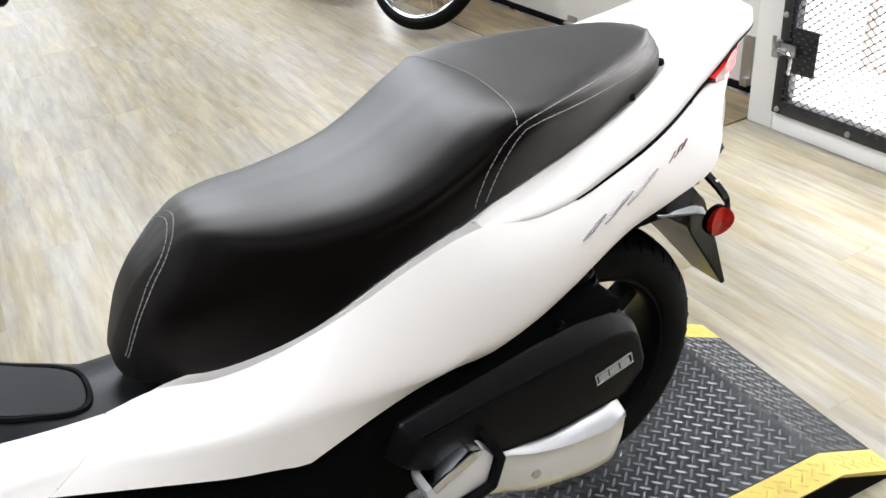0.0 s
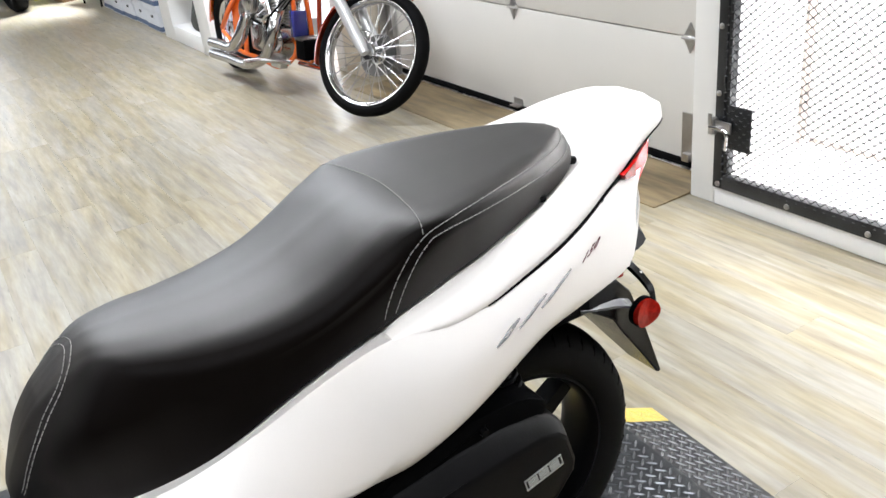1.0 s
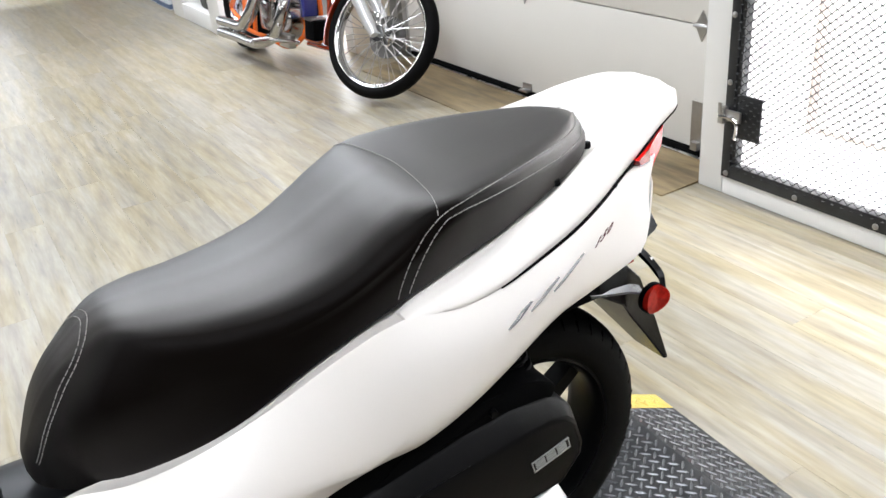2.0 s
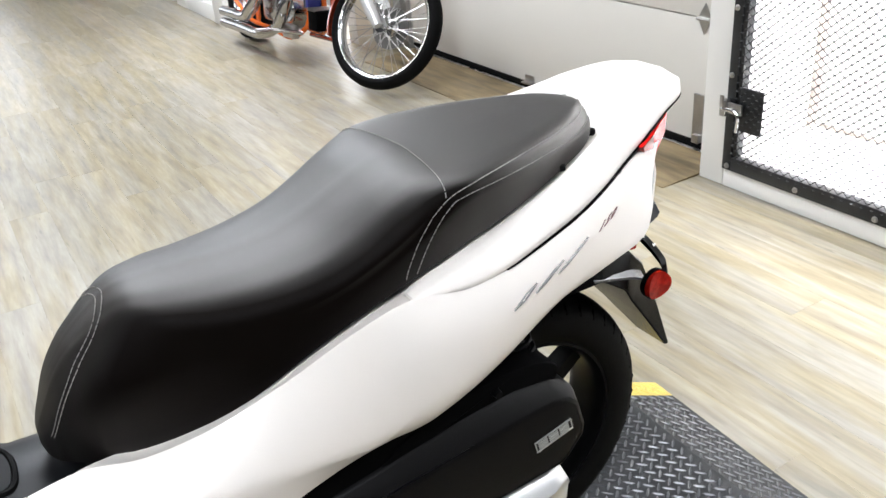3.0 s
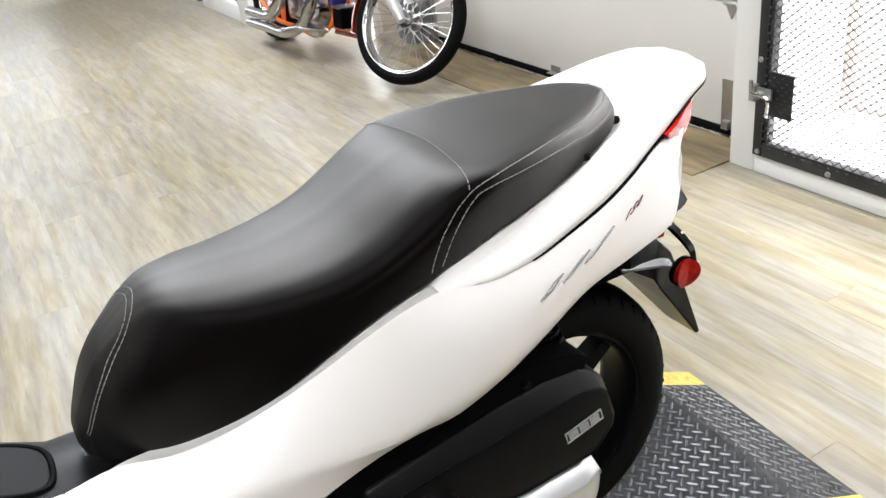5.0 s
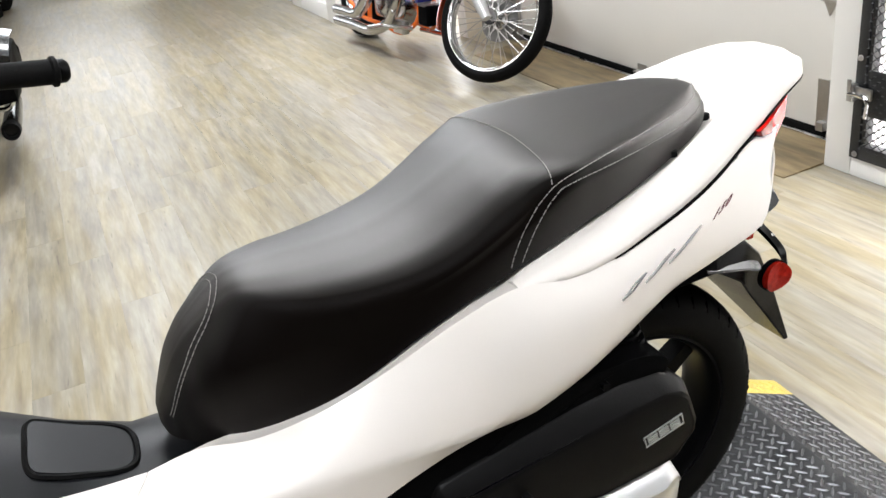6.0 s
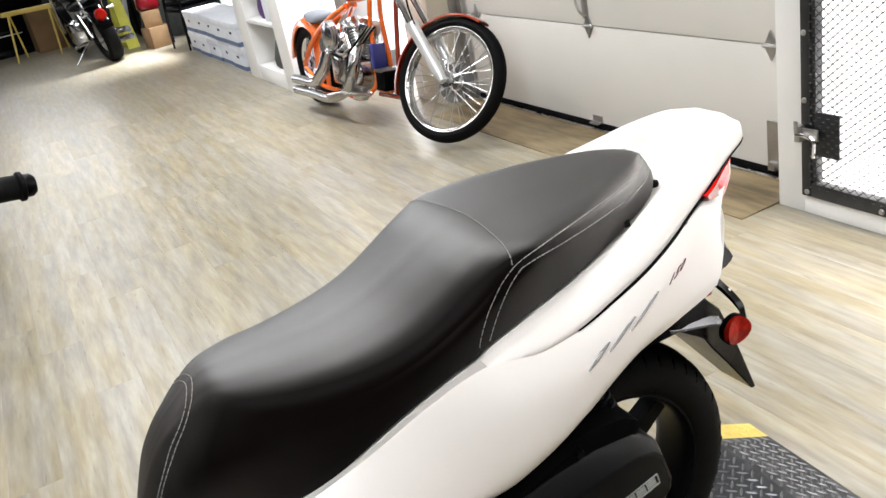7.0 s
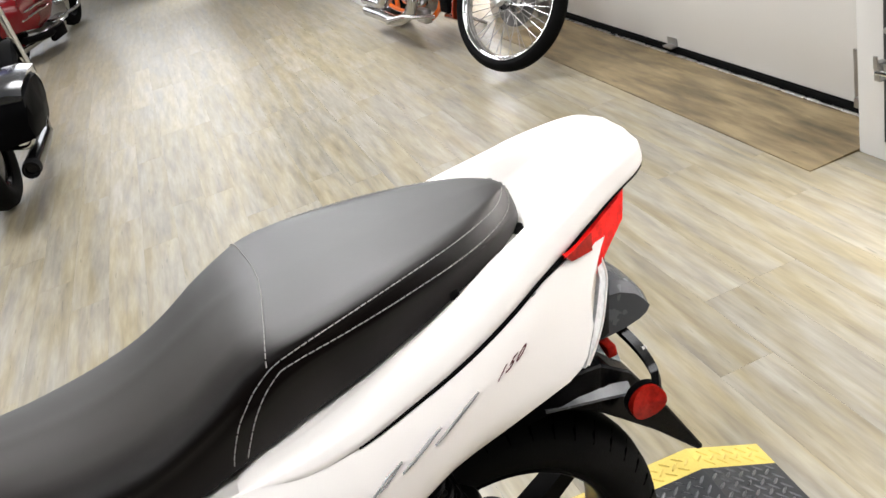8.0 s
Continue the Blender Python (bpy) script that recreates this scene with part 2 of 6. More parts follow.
def add_box(bm, x0, x1, y0, y1, z0, z1, bevel=0.0, m=None, seg=2):
    made = bmesh.ops.create_cube(bm, size=1.0)["verts"]
    for v in made:
        v.co = Vector((x0 + (v.co.x + 0.5) * (x1 - x0), y0 + (v.co.y + 0.5) * (y1 - y0), z0 + (v.co.z + 0.5) * (z1 - z0)))
    if bevel:
        edges = list({e for v in made for e in v.link_edges})
        out = bmesh.ops.bevel(bm, geom=edges, offset=bevel, segments=seg, affect="EDGES", profile=0.5)
        made = list({v for f in out["faces"] for v in f.verts} | {v for v in made if v.is_valid})
    if m is not None:
        for v in made:
            v.co = m @ v.co
    return bm


def box(x0, x1, y0, y1, z0, z1, bevel=0.0, m=None):
    return add_box(bmesh.new(), x0, x1, y0, y1, z0, z1, bevel, m)


def add_loft(bm, rings, closed=True, caps=True):
    """Skin over rings of points, each ring with the same count."""
    rows = [[bm.verts.new(p) for p in ring] for ring in rings]
    n = len(rows[0])
    for a, b in zip(rows, rows[1:]):
        for i in range(n if closed else n - 1):
            j = (i + 1) % n
            bm.faces.new((a[i], a[j], b[j], b[i]))
    if caps and closed:
        bm.faces.new(rows[0][::-1])
        bm.faces.new(rows[-1])
    return bm


def loft(rings, closed=True, caps=True):
    return add_loft(bmesh.new(), rings, closed, caps)


def spin(profile, centre, axis="x", steps=48, bm=None):
    """A body of revolution: profile of (along the axis, radius), closed round."""
    bm = bm or bmesh.new()
    rings = []
    for k in range(steps):
        a = 2 * math.pi * k / steps
        c, s = math.cos(a), math.sin(a)
        if axis == "x":
            rings.append([Vector(centre) + Vector((u, r * c, r * s)) for u, r in profile])
        elif axis == "y":
            rings.append([Vector(centre) + Vector((r * c, u, r * s)) for u, r in profile])
        else:
            rings.append([Vector(centre) + Vector((r * c, r * s, u)) for u, r in profile])
    rows = [[bm.verts.new(p) for p in ring] for ring in rings]
    n = len(profile)
    for k in range(steps):
        a, b = rows[k], rows[(k + 1) % steps]
        for i in range(n - 1):
            if (a[i].co - b[i].co).length < 1e-7 and (a[i + 1].co - b[i + 1].co).length < 1e-7:
                continue
            bm.faces.new((a[i], a[i + 1], b[i + 1], b[i]))
    bmesh.ops.remove_doubles(bm, verts=bm.verts[:], dist=1e-6)
    return bm


def tube(points, radius, steps=10, bm=None, closed=False):
    """A round bar along points; radius may be a number or one for each point."""
    bm = bm or bmesh.new()
    pts = [Vector(p) for p in points]
    rad = radius if isinstance(radius, (list, tuple)) else [radius] * len(pts)
    up, rings = None, []
    for i, p in enumerate(pts):
        before, after = pts[i - 1] if (i or closed) else p, pts[(i + 1) % len(pts)] if (i + 1 < len(pts) or closed) else p
        d = (after - before).normalized()
        if up is None:
            up = d.orthogonal().normalized()
        up = (up - d * up.dot(d)).normalized()
        side = d.cross(up)
        rings.append([p + rad[i] * (math.cos(a) * up + math.sin(a) * side) for a in (2 * math.pi * k / steps for k in range(steps))])
    if closed:
        rings.append(rings[0])
        add_loft(bm, rings, True, False)
        bmesh.ops.remove_doubles(bm, verts=bm.verts[:], dist=1e-6)
        return bm
    return add_loft(bm, rings)


def smooth_keys(keys):
    """A smooth curve through keys (t, values...): a function of t."""
    k = np.array(keys, float)
    t, v = k[:, 0], k[:, 1:]
    slope = np.gradient(v, t, axis=0)

    def value(x):
        x = min(max(x, t[0]), t[-1])
        i = min(int(np.searchsorted(t, x, "right")) - 1, len(t) - 2)
        h = t[i + 1] - t[i]
        s = (x - t[i]) / h
        a, b, c, d = 2 * s**3 - 3 * s**2 + 1, s**3 - 2 * s**2 + s, -2 * s**3 + 3 * s**2, s**3 - s**2
        return a * v[i] + b * h * slope[i] + c * v[i + 1] + d * h * slope[i + 1]

    return value


def bent(points, n=24):
    """A smooth line through a few points."""
    d = [0.0]
    for a, b in zip(points, points[1:]):
        d.append(d[-1] + (Vector(b) - Vector(a)).length)
    f = smooth_keys([(t, *p) for t, p in zip(d, points)])
    return [Vector(f(d[-1] * k / (n - 1))) for k in range(n)]


def prism(outline, axis, a, b, bevel=0.0):
    """A plate from a flat outline, from a to b along the axis ('x': outline is y, z; 'y': x, z; 'z': x, y)."""
    bm = bmesh.new()

    def at(p, w):
        return {"x": (w, p[0], p[1]), "y": (p[0], w, p[1]), "z": (p[0], p[1], w)}[axis]

    add_loft(bm, [[at(p, a) for p in outline], [at(p, b) for p in outline]])
    if bevel:
        bmesh.ops.recalc_face_normals(bm, faces=bm.faces[:])
        edges = [e for e in bm.edges if e.calc_face_angle(0) > radians(25)]
        bmesh.ops.bevel(bm, geom=edges, offset=bevel, segments=2, affect="EDGES", profile=0.6)
    return bm


def rounded(points, n=72):
    """A smooth closed outline through a few points of a plane."""
    k = len(points)
    ring = [points[i % k] for i in range(-3, k + 4)]
    d = [0.0]
    for a, b in zip(ring, ring[1:]):
        d.append(d[-1] + max(1e-6, math.hypot(b[0] - a[0], b[1] - a[1])) ** 0.7)
    f = smooth_keys([(t, *p) for t, p in zip(d, ring)])
    a, b = d[3], d[3 + k]
    return [tuple(float(v) for v in f(a + (b - a) * i / n)) for i in range(n)]


def letters(text, size, depth, m, spacing=1.0, shear=0.0):
    """Raised lettering in the built-in font as a bmesh."""
    cu = bpy.data.curves.new("lettering", "FONT")
    cu.body, cu.size, cu.extrude, cu.align_x, cu.align_y = text, size, depth, "CENTER", "CENTER"
    cu.space_character, cu.shear, cu.resolution_u = spacing, shear, 3
    ob = bpy.data.objects.new("lettering", cu)
    scene.collection.objects.link(ob)
    me = bpy.data.meshes.new_from_object(ob.evaluated_get(bpy.context.evaluated_depsgraph_get()))
    bpy.data.objects.remove(ob)
    bpy.data.curves.remove(cu)
    bm = bmesh.new()
    bm.from_mesh(me)
    bpy.data.meshes.remove(me)
    bmesh.ops.transform(bm, matrix=m, verts=bm.verts[:])
    return bm


# ---------------------------------------------------------------- room
def slab(name, x0, x1, y0, y1, z0, z1, mat, label="", category="", bevel=0.0):
    return tagged(finish(name, box(x0, x1, y0, y1, z0, z1, bevel), mat), label, category, "", "structure")


slab("subfloor", -13.2, 3.7, -8.2, 2.2, -0.2, -0.006, M_DARK, "dark bed under the vinyl planks", "floor")
slab("ceiling", -13.2, 3.7, -8.2, 2.2, CEILING, CEILING + 0.15, M_CEIL, "plain white painted showroom ceiling", "ceiling")
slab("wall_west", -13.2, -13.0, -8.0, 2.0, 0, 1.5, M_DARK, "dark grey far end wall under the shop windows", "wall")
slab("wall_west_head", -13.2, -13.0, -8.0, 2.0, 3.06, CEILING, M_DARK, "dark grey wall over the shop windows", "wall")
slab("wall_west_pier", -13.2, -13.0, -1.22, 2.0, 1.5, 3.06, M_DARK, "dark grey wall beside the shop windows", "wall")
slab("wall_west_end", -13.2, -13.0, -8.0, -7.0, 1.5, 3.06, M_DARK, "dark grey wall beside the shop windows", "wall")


# unseen window, added because floor and seat sheen point to this end
def shop_window():
    w = empty("window_1", pose(-13.1, -4.11, 1.5), "unseen long high shop window, assumed from the sheen, bright with daylight", "window", "", "structure")
    part("window_frame", add_box(box(-0.06, 0.06, -2.89, 2.89, 0.0, 0.06), -0.06, 0.06, -2.89, 2.89, 1.5, 1.56), M_POST, w)
    for k in range(5):
        part("mullion", box(-0.05, 0.05, -2.89 + 1.43 * k, -2.83 + 1.43 * k, 0.062, 1.498), M_POST, w)
    for k in range(4):
        part("pane", box(-0.01, 0.01, -2.825 + 1.43 * k, -1.465 + 1.43 * k, 0.065, 1.495), M_WHITE_GLOW, w, "pane bright with daylight")


shop_window()
# unseen walls, the east one set close to darken the seat flank's reflection
slab("wall_east", 3.5, 3.7, -8.0, 0.766, 0, CEILING, M_FAR, "unseen plain wall, near black to keep reflections dark", "wall")
slab("wall_south", -13.2, 3.7, -8.2, -8.0, 0, CEILING, M_FAR, "unseen plain wall, near black to keep reflections dark", "wall")
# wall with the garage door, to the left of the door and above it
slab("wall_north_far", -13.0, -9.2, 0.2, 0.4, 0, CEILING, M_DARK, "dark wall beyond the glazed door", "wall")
slab("wall_north_mid", -8.1, -4.15, 0.2, 0.4, 0, CEILING, M_WALL, "bright white painted wall behind the shelf unit", "wall")
slab("wall_north_window_head", -4.15, -3.1, 0.2, 0.4, 2.2, CEILING, M_WALL, "white wall over the glass door", "wall")
slab("wall_north_pier", -3.1, -2.72, 0.204, 0.4, 0, CEILING, M_WALL, "white wall beside the garage door", "wall")
slab("wall_north_lintel", -9.2, -8.1, 0.2, 0.4, 2.1, CEILING, M_WALL, "white wall over the glazed door", "wall")
# out of view; kept dark for what the rear seat reflects
slab("wall_north_over", -2.72, 0.0, 0.2, 0.4, 2.45, CEILING, M_FAR, "unseen wall over the garage door, near black for the seat's reflection", "wall")
slab("wall_north_back", -0.13, 3.7, 0.768, 0.968, 0, CEILING, M_WALL, "white wall at the back of the caged store", "wall")
slab("wall_cage_side", -0.13, -0.05, 0.21, 0.764, 0, CEILING, M_WALL, "white side wall of the caged store", "wall")


def glazed_door():
    d = empty("door_1", pose(-8.65, 0.3, 0), "white glazed door with bright daylight behind", "door", "", "structure")
    part("door_frame", add_box(add_box(box(-0.55, -0.47, -0.08, 0.08, 0, 2.1, 0.004), 0.47, 0.55, -0.08, 0.08, 0, 2.1, 0.004), -0.47, 0.47, -0.08, 0.08, 2.02, 2.1, 0.004), M_POST, d)
    part("door_pane", box(-0.47, 0.47, -0.01, 0.01, 0.0, 2.02), M_WHITE_GLOW, d, "frosted pane bright with daylight")


glazed_door()


def glass_door():
    d = empty("door_2", pose(-3.625, 0.3, 0), "white framed glass door bright with daylight", "door", "", "structure")
    part("door_frame", add_box(add_box(box(-0.52, -0.44, -0.07, 0.07, 0, 2.2, 0.004), 0.44, 0.52, -0.07, 0.07, 0, 2.2, 0.004), -0.44, 0.44, -0.07, 0.07, 2.1, 2.2, 0.004), M_POST, d)
    part("door_pane", box(-0.44, 0.44, -0.01, 0.01, 0.0, 2.1), M_WHITE_GLOW, d, "glass pane bright with daylight")
    part("push_bar", tube([(-0.40, -0.06, 1.02), (0.40, -0.06, 1.02)], 0.014, 8), M_STEEL, d)


glass_door()


def garage_door():
    d = empty("garage_door", pose(0, 0, 0), "off-white sectional garage door, closed, with dark rubber seal", "garage door", "", "structure")
    x0, x1 = -2.62, -0.02
    for k in range(4):
        z0 = 0.035 + 0.515 * k + (0.0 if k == 0 else 0.002)
        z1 = 0.035 + 0.515 * (k + 1) - 0.002
        prof = [(0.212, z0), (0.2065, z0 + 0.002), (0.205, z0 + 0.006), (0.205, z1 - 0.005), (0.2065, z1 - 0.001), (0.216, z1), (0.25, z1), (0.25, z0)]
        part("door_section", prism(prof, "x", x0, x1), M_DOOR, d)
    part("bottom_seal", prism([(0.2, 0.0), (0.197, 0.012), (0.2, 0.034), (0.24, 0.034), (0.24, 0.0)], "x", x0, x1), M_RUBBER, d, "black rubber bottom seal")
    # hinge plates at the joints, bolts and the corner bracket
    for x in (-1.375, -0.205, -2.5):
        for z in (0.55, 1.065):
            hinge = part("hinge", prism([(x - 0.035, z), (x, z - 0.062), (x + 0.035, z), (x, z + 0.062)], "y", 0.198, 0.204, 0.001), M_STEEL, d, "diamond-shaped steel hinge plate")
            part("knuckle", tube([(x - 0.035, 0.193, z), (x + 0.035, 0.193, z)], 0.008, 8), M_STEEL, hinge)
    part("lift_handle", tube(bent([(-1.385, 0.203, 0.60), (-1.39, 0.175, 0.62), (-1.41, 0.165, 0.68), (-1.405, 0.175, 0.735), (-1.39, 0.203, 0.755)]), 0.007, 8), M_STEEL, d, "curved steel lift handle")
    part("handle_plate", box(-1.41, -1.365, 0.199, 0.2035, 0.585, 0.80, 0.001), M_STEEL, d)
    part("foot_bracket", add_box(box(-1.42, -1.345, 0.170, 0.204, 0.036, 0.042), -1.42, -1.345, 0.2, 0.2045, 0.036, 0.075), M_STEEL, d, "bent steel bottom bracket")
    part("corner_bracket", add_box(box(-0.235, -0.18, 0.198, 0.204, 0.036, 0.24), -0.215, -0.18, 0.176, 0.2, 0.036, 0.07), M_STEEL, d, "galvanised corner bracket")
    for z in (1.0, 0.98):
        part("roller_bolt", tube([(-0.19, 0.205, z + 0.14), (-0.19, 0.15, z + 0.14)], 0.006, 8), M_STEEL, d)
    part("track", add_box(box(-2.70, -2.625, 0.17, 0.2, 0.0, 2.5), -2.70, -2.692, 0.12, 0.17, 0.0, 2.5), M_STEEL, d, "galvanised vertical door track")


garage_door()


def pillar():
    p = empty("boxed_pillar", pose(0, 0, 0), "beige boxed-in pillar with white corner strip beside the garage door", "pillar", "", "structure")
    part("face", box(-2.98, -2.72, -0.02, 0.2, 0, CEILING, 0.004), M_BEIGE, p)
    part("corner_strip", box(-3.1, -2.982, -0.024, 0.2, 0, CEILING, 0.004), M_POST, p, "white corner strip")


M_BEIGE = material("beige_paint", (0.70, 0.64, 0.53), 0.55, 0, 0.05, 2, 200, 0.08)
pillar()


def door_ramp():
    r = empty("threshold_ramp", pose(0, 0, 0), "stained plywood threshold ramp in front of the garage door", "ramp")
    part("board", prism([(-0.19, 0.0), (-0.19, 0.004), (0.165, 0.012), (0.165, 0.0)], "x", -2.55, -0.006), M_PLY, r)
    part("threshold_strip", box(-2.55, -0.006, 0.167, 0.184, 0.0, 0.013, 0.001), M_ALU, r, "narrow metal threshold strip")


door_ramp()


def caged_front():
    c = empty("cage_front", pose(0, 0, 0), "white framed store front with charcoal steel frame and expanded metal mesh", "partition", "", "structure")
    X1 = 3.39
    part("post", box(0.0, 0.116, 0.0, 0.205, 0, CEILING, 0.004), M_POST, c, "white painted post")
    part("sill", box(0.118, X1, 0.0, 0.205, 0.0, 0.072, 0.004), M_POST, c, "white painted bottom rail")
    part("end_post", box(X1, X1 + 0.1, 0.0, 0.205, 0, CEILING, 0.004), M_POST, c, "white painted post")
    part("steel_stile", box(0.118, 0.158, -0.012, 0.03, 0.074, 2.3, 0.003), M_CAGE, c)
    part("steel_inner_stile", box(0.160, 0.176, -0.006, 0.03, 0.135, 2.3, 0.002), M_CAGE, c)
    part("steel_rail", box(0.160, X1, -0.012, 0.03, 0.074, 0.128, 0.003), M_CAGE, c)
    part("head", box(0.118, X1, 0.0, 0.2, 2.3, CEILING), M_POST, c)
    for k in range(7):
        part("bolt", spin([(0, 0), (0, 0.011), (-0.004, 0.010), (-0.007, 0.005), (-0.0075, 0)], (0.143 + 0.3065 * k, -0.0125, 0.092), "y", 12), M_STEEL, c)
    for z in (0.46, 0.70, 0.98, 1.3):
        part("bolt", spin([(0, 0), (0, 0.011), (-0.004, 0.010), (-0.007, 0.005), (-0.0075, 0)], (0.134, -0.0125, z - 0.02), "y", 12), M_STEEL, c)
    # expanded metal: slanted strands in a diamond net
    verts, faces = [], []
    z0, z1, x0, x1, px, pz, w = 0.120, 2.3, 0.168, X1, 0.036, 0.0150, 0.0015

    def strand(ax, az, bx, bz):
        i = len(verts)
        dx, dz = bx - ax, bz - az
        n = math.hypot(dx, dz)
        ox, oz = -dz / n * w, dx / n * w
        for sx, y in ((1, -0.0202), (-1, -0.0198)):
            verts.extend([(ax + sx * ox, y, az + sx * oz), (bx + sx * ox, y, bz + sx * oz)])
        faces.append((i, i + 1, i + 3, i + 2))

    rows = int((z1 - z0) / pz)
    cols = int((x1 - x0) / px)
    for r in range(rows):
        for q in range(cols):
            xa = x0 + q * px + (px / 2 if r % 2 else 0)
            za = z0 + r * pz
            if za > 1.25 or xa > 1.6:
                continue
            strand(xa, za, xa + px / 2, za + pz)
            strand(xa + px / 2, za + pz, xa + px, za)
            i = len(verts)
            verts.extend([(xa - 0.005, -0.023, za - 0.0014), (xa + 0.005, -0.023, za - 0.0014), (xa + 0.005, -0.017, za + 0.0020), (xa - 0.005, -0.017, za + 0.0020)])
            faces.append((i, i + 1, i + 2, i + 3))
    me = bpy.data.meshes.new("wire_mesh")
    me.from_pydata(verts, [], faces)
    me.materials.append(M_CAGE)
    ob = new("wire_mesh", me)
    ob.parent = c
    tagged(ob, "charcoal expanded metal mesh", "", "", "stuff")
    plate = part("latch_plate", box(0.178, 0.280, -0.014, -0.009, 0.242, 0.405, 0.001), M_CAGE, c, "dark steel plate behind the mesh")
    latch = part("latch", box(0.138, 0.205, -0.034, -0.024, 0.305, 0.345, 0.002), M_STEEL, c, "steel slide latch")
    part("latch_bolt", tube(bent([(0.12, -0.042, 0.318), (0.18, -0.042, 0.318), (0.193, -0.042, 0.31), (0.196, -0.042, 0.245)], 12), 0.006, 8), M_CHROME, latch)
    part("latch_keeper", add_box(box(0.112, 0.136, -0.042, -0.012, 0.29, 0.35, 0.002), 0.116, 0.132, -0.048, -0.042, 0.33, 0.37, 0.001), M_STEEL, latch)


caged_front()


def tube_fixture(x, y):
    f = empty("ceiling_light", pose(x, y, CEILING), "white ceiling light fixture with glowing diffuser", "ceiling light", "showroom ceiling lights")
    part("housing", box(-0.65, 0.65, -0.62, 0.62, -0.06, 0.0, 0.005), M_POST, f)
    part("diffuser", box(-0.62, 0.62, -0.59, 0.59, -0.085, -0.062, 0.004), M_TUBE, f)
    return f


first = tube_fixture(*TUBES[0][:2])
for tx, ty, watts in TUBES[1:]:
    copy_thing(first, pose(tx, ty, CEILING))
# fixture added out of view to go with the lamp below
strip = empty("strip_light", pose(1.2, 0.202, 2.66), "unseen white strip light added over the caged store's door", "strip light")
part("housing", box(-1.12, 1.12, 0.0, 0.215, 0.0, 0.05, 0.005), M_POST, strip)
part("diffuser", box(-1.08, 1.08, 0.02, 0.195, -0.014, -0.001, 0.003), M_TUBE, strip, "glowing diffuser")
# lamp stands in for the unseen source that brightens the store
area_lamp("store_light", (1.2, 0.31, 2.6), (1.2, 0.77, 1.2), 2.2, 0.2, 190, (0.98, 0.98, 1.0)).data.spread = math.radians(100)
slab("store_floor", -0.048, 3.5, 0.21, 0.766, 0.0006, 0.006, M_WALL, "pale painted floor of the caged store", "floor")
slab("store_baseboard", -0.02, 3.4, 0.752, 0.766, 0.0065, 0.024, M_STORE_TRIM, "scuffed tan strip along the store's back wall", "baseboard")
slab("store_corner_trim", -0.049, -0.036, 0.70, 0.745, 0.0065, 2.6, M_STORE_TRIM, "scuffed tan strip in the store's corner", "trim")


# ---------------------------------------------------------------- lift platform
PLAT = 0.075


def lift_platform():
    p = empty("lift_platform", pose(1.132, -1.744, 0, 0, 0, -3.5), "low diamond-plate motorcycle platform with yellow painted edges", "platform")
    HW, IN, BACK, FRONT, TIP = 0.299, 0.229, 0.482, -2.1, 0.645
    deck = bmesh.new()
    add_loft(deck, [[(x, FRONT, 0.02), (x, FRONT, PLAT), (x, BACK, PLAT), (x, TIP, 0.004), (x, TIP, 0.0), (x, FRONT, 0.0)] for x in (-IN, IN)])
    part("deck", deck, M_PLATE, p, "dark grey checker plate", 20)
    for s in (-1, 1):
        edge = bmesh.new()
        add_loft(edge, [[(x, FRONT, 0.02), (x, FRONT, PLAT), (x, BACK, PLAT), (x, TIP, 0.004), (x, TIP, 0.0), (x, FRONT, 0.0)] for x in (s * IN, s * (HW - 0.004))])
        part("edge_strip", edge, M_YELLOW, p, "yellow painted checker plate edge", 20)
        side = bmesh.new()
        add_loft(side, [[(x, FRONT, 0.0), (x, FRONT, PLAT - 0.004), (x, BACK - 0.01, PLAT - 0.004), (x, TIP - 0.02, 0.0)] for x in (s * (HW - 0.004), s * HW)])
        part("side_skirt", side, M_BLACK, p, "dark side skirt", 20)
    # raised lugs, alternately turned
    slope = math.atan2(PLAT - 0.004, TIP - BACK)
    h45 = math.sqrt(0.5)
    for name, lo, hi, mat in (("tread", -IN, IN, M_LUG), ("edge_tread", IN, HW - 0.01, M_YELLOW), ("edge_tread", -HW + 0.01, -IN, M_YELLOW)):
        verts, faces = [], []
        pitch = 0.0205
        for r in range(-90, 90):
            for c in range(-90, 90):
                x, y = (c - r) * pitch * h45, (c + r) * pitch * h45
                if not (lo + 0.006 < x < hi - 0.006) or not (FRONT + 0.02 < y < TIP - 0.02) or abs(y - BACK) < 0.006:
                    continue
                a = radians(45 if (r + c) % 2 else -45)
                i = len(verts)
                for u, v, h in ((-0.0138, 0, 0), (-0.007, -0.0029, 0), (0.007, -0.0029, 0), (0.0138, 0, 0), (0.007, 0.0029, 0), (-0.007, 0.0029, 0), (-0.009, 0, 0.0028), (0.009, 0, 0.0028)):
                    px, py = x + u * math.cos(a) - v * math.sin(a), y + u * math.sin(a) + v * math.cos(a)
                    z = PLAT + h + 0.0002 if py <= BACK else PLAT - (py - BACK) * math.tan(slope) + h + 0.0002
                    verts.append((px, py, z))
                faces += [(i, i + 1, i + 6), (i + 1, i + 2, i + 7, i + 6), (i + 2, i + 3, i + 7), (i + 3, i + 4, i + 7), (i + 4, i + 5, i + 6, i + 7), (i + 5, i, i + 6)]
        me = bpy.data.meshes.new(name)
        me.from_pydata(verts, [], faces)
        me.materials.append(mat)
        ob = new(name, me)
        ob.parent = p
        tagged(ob, "raised tread lugs", "", "", "stuff")


lift_platform()


# ---------------------------------------------------------------- white scooter
SX, SY = 1.17, -1.737
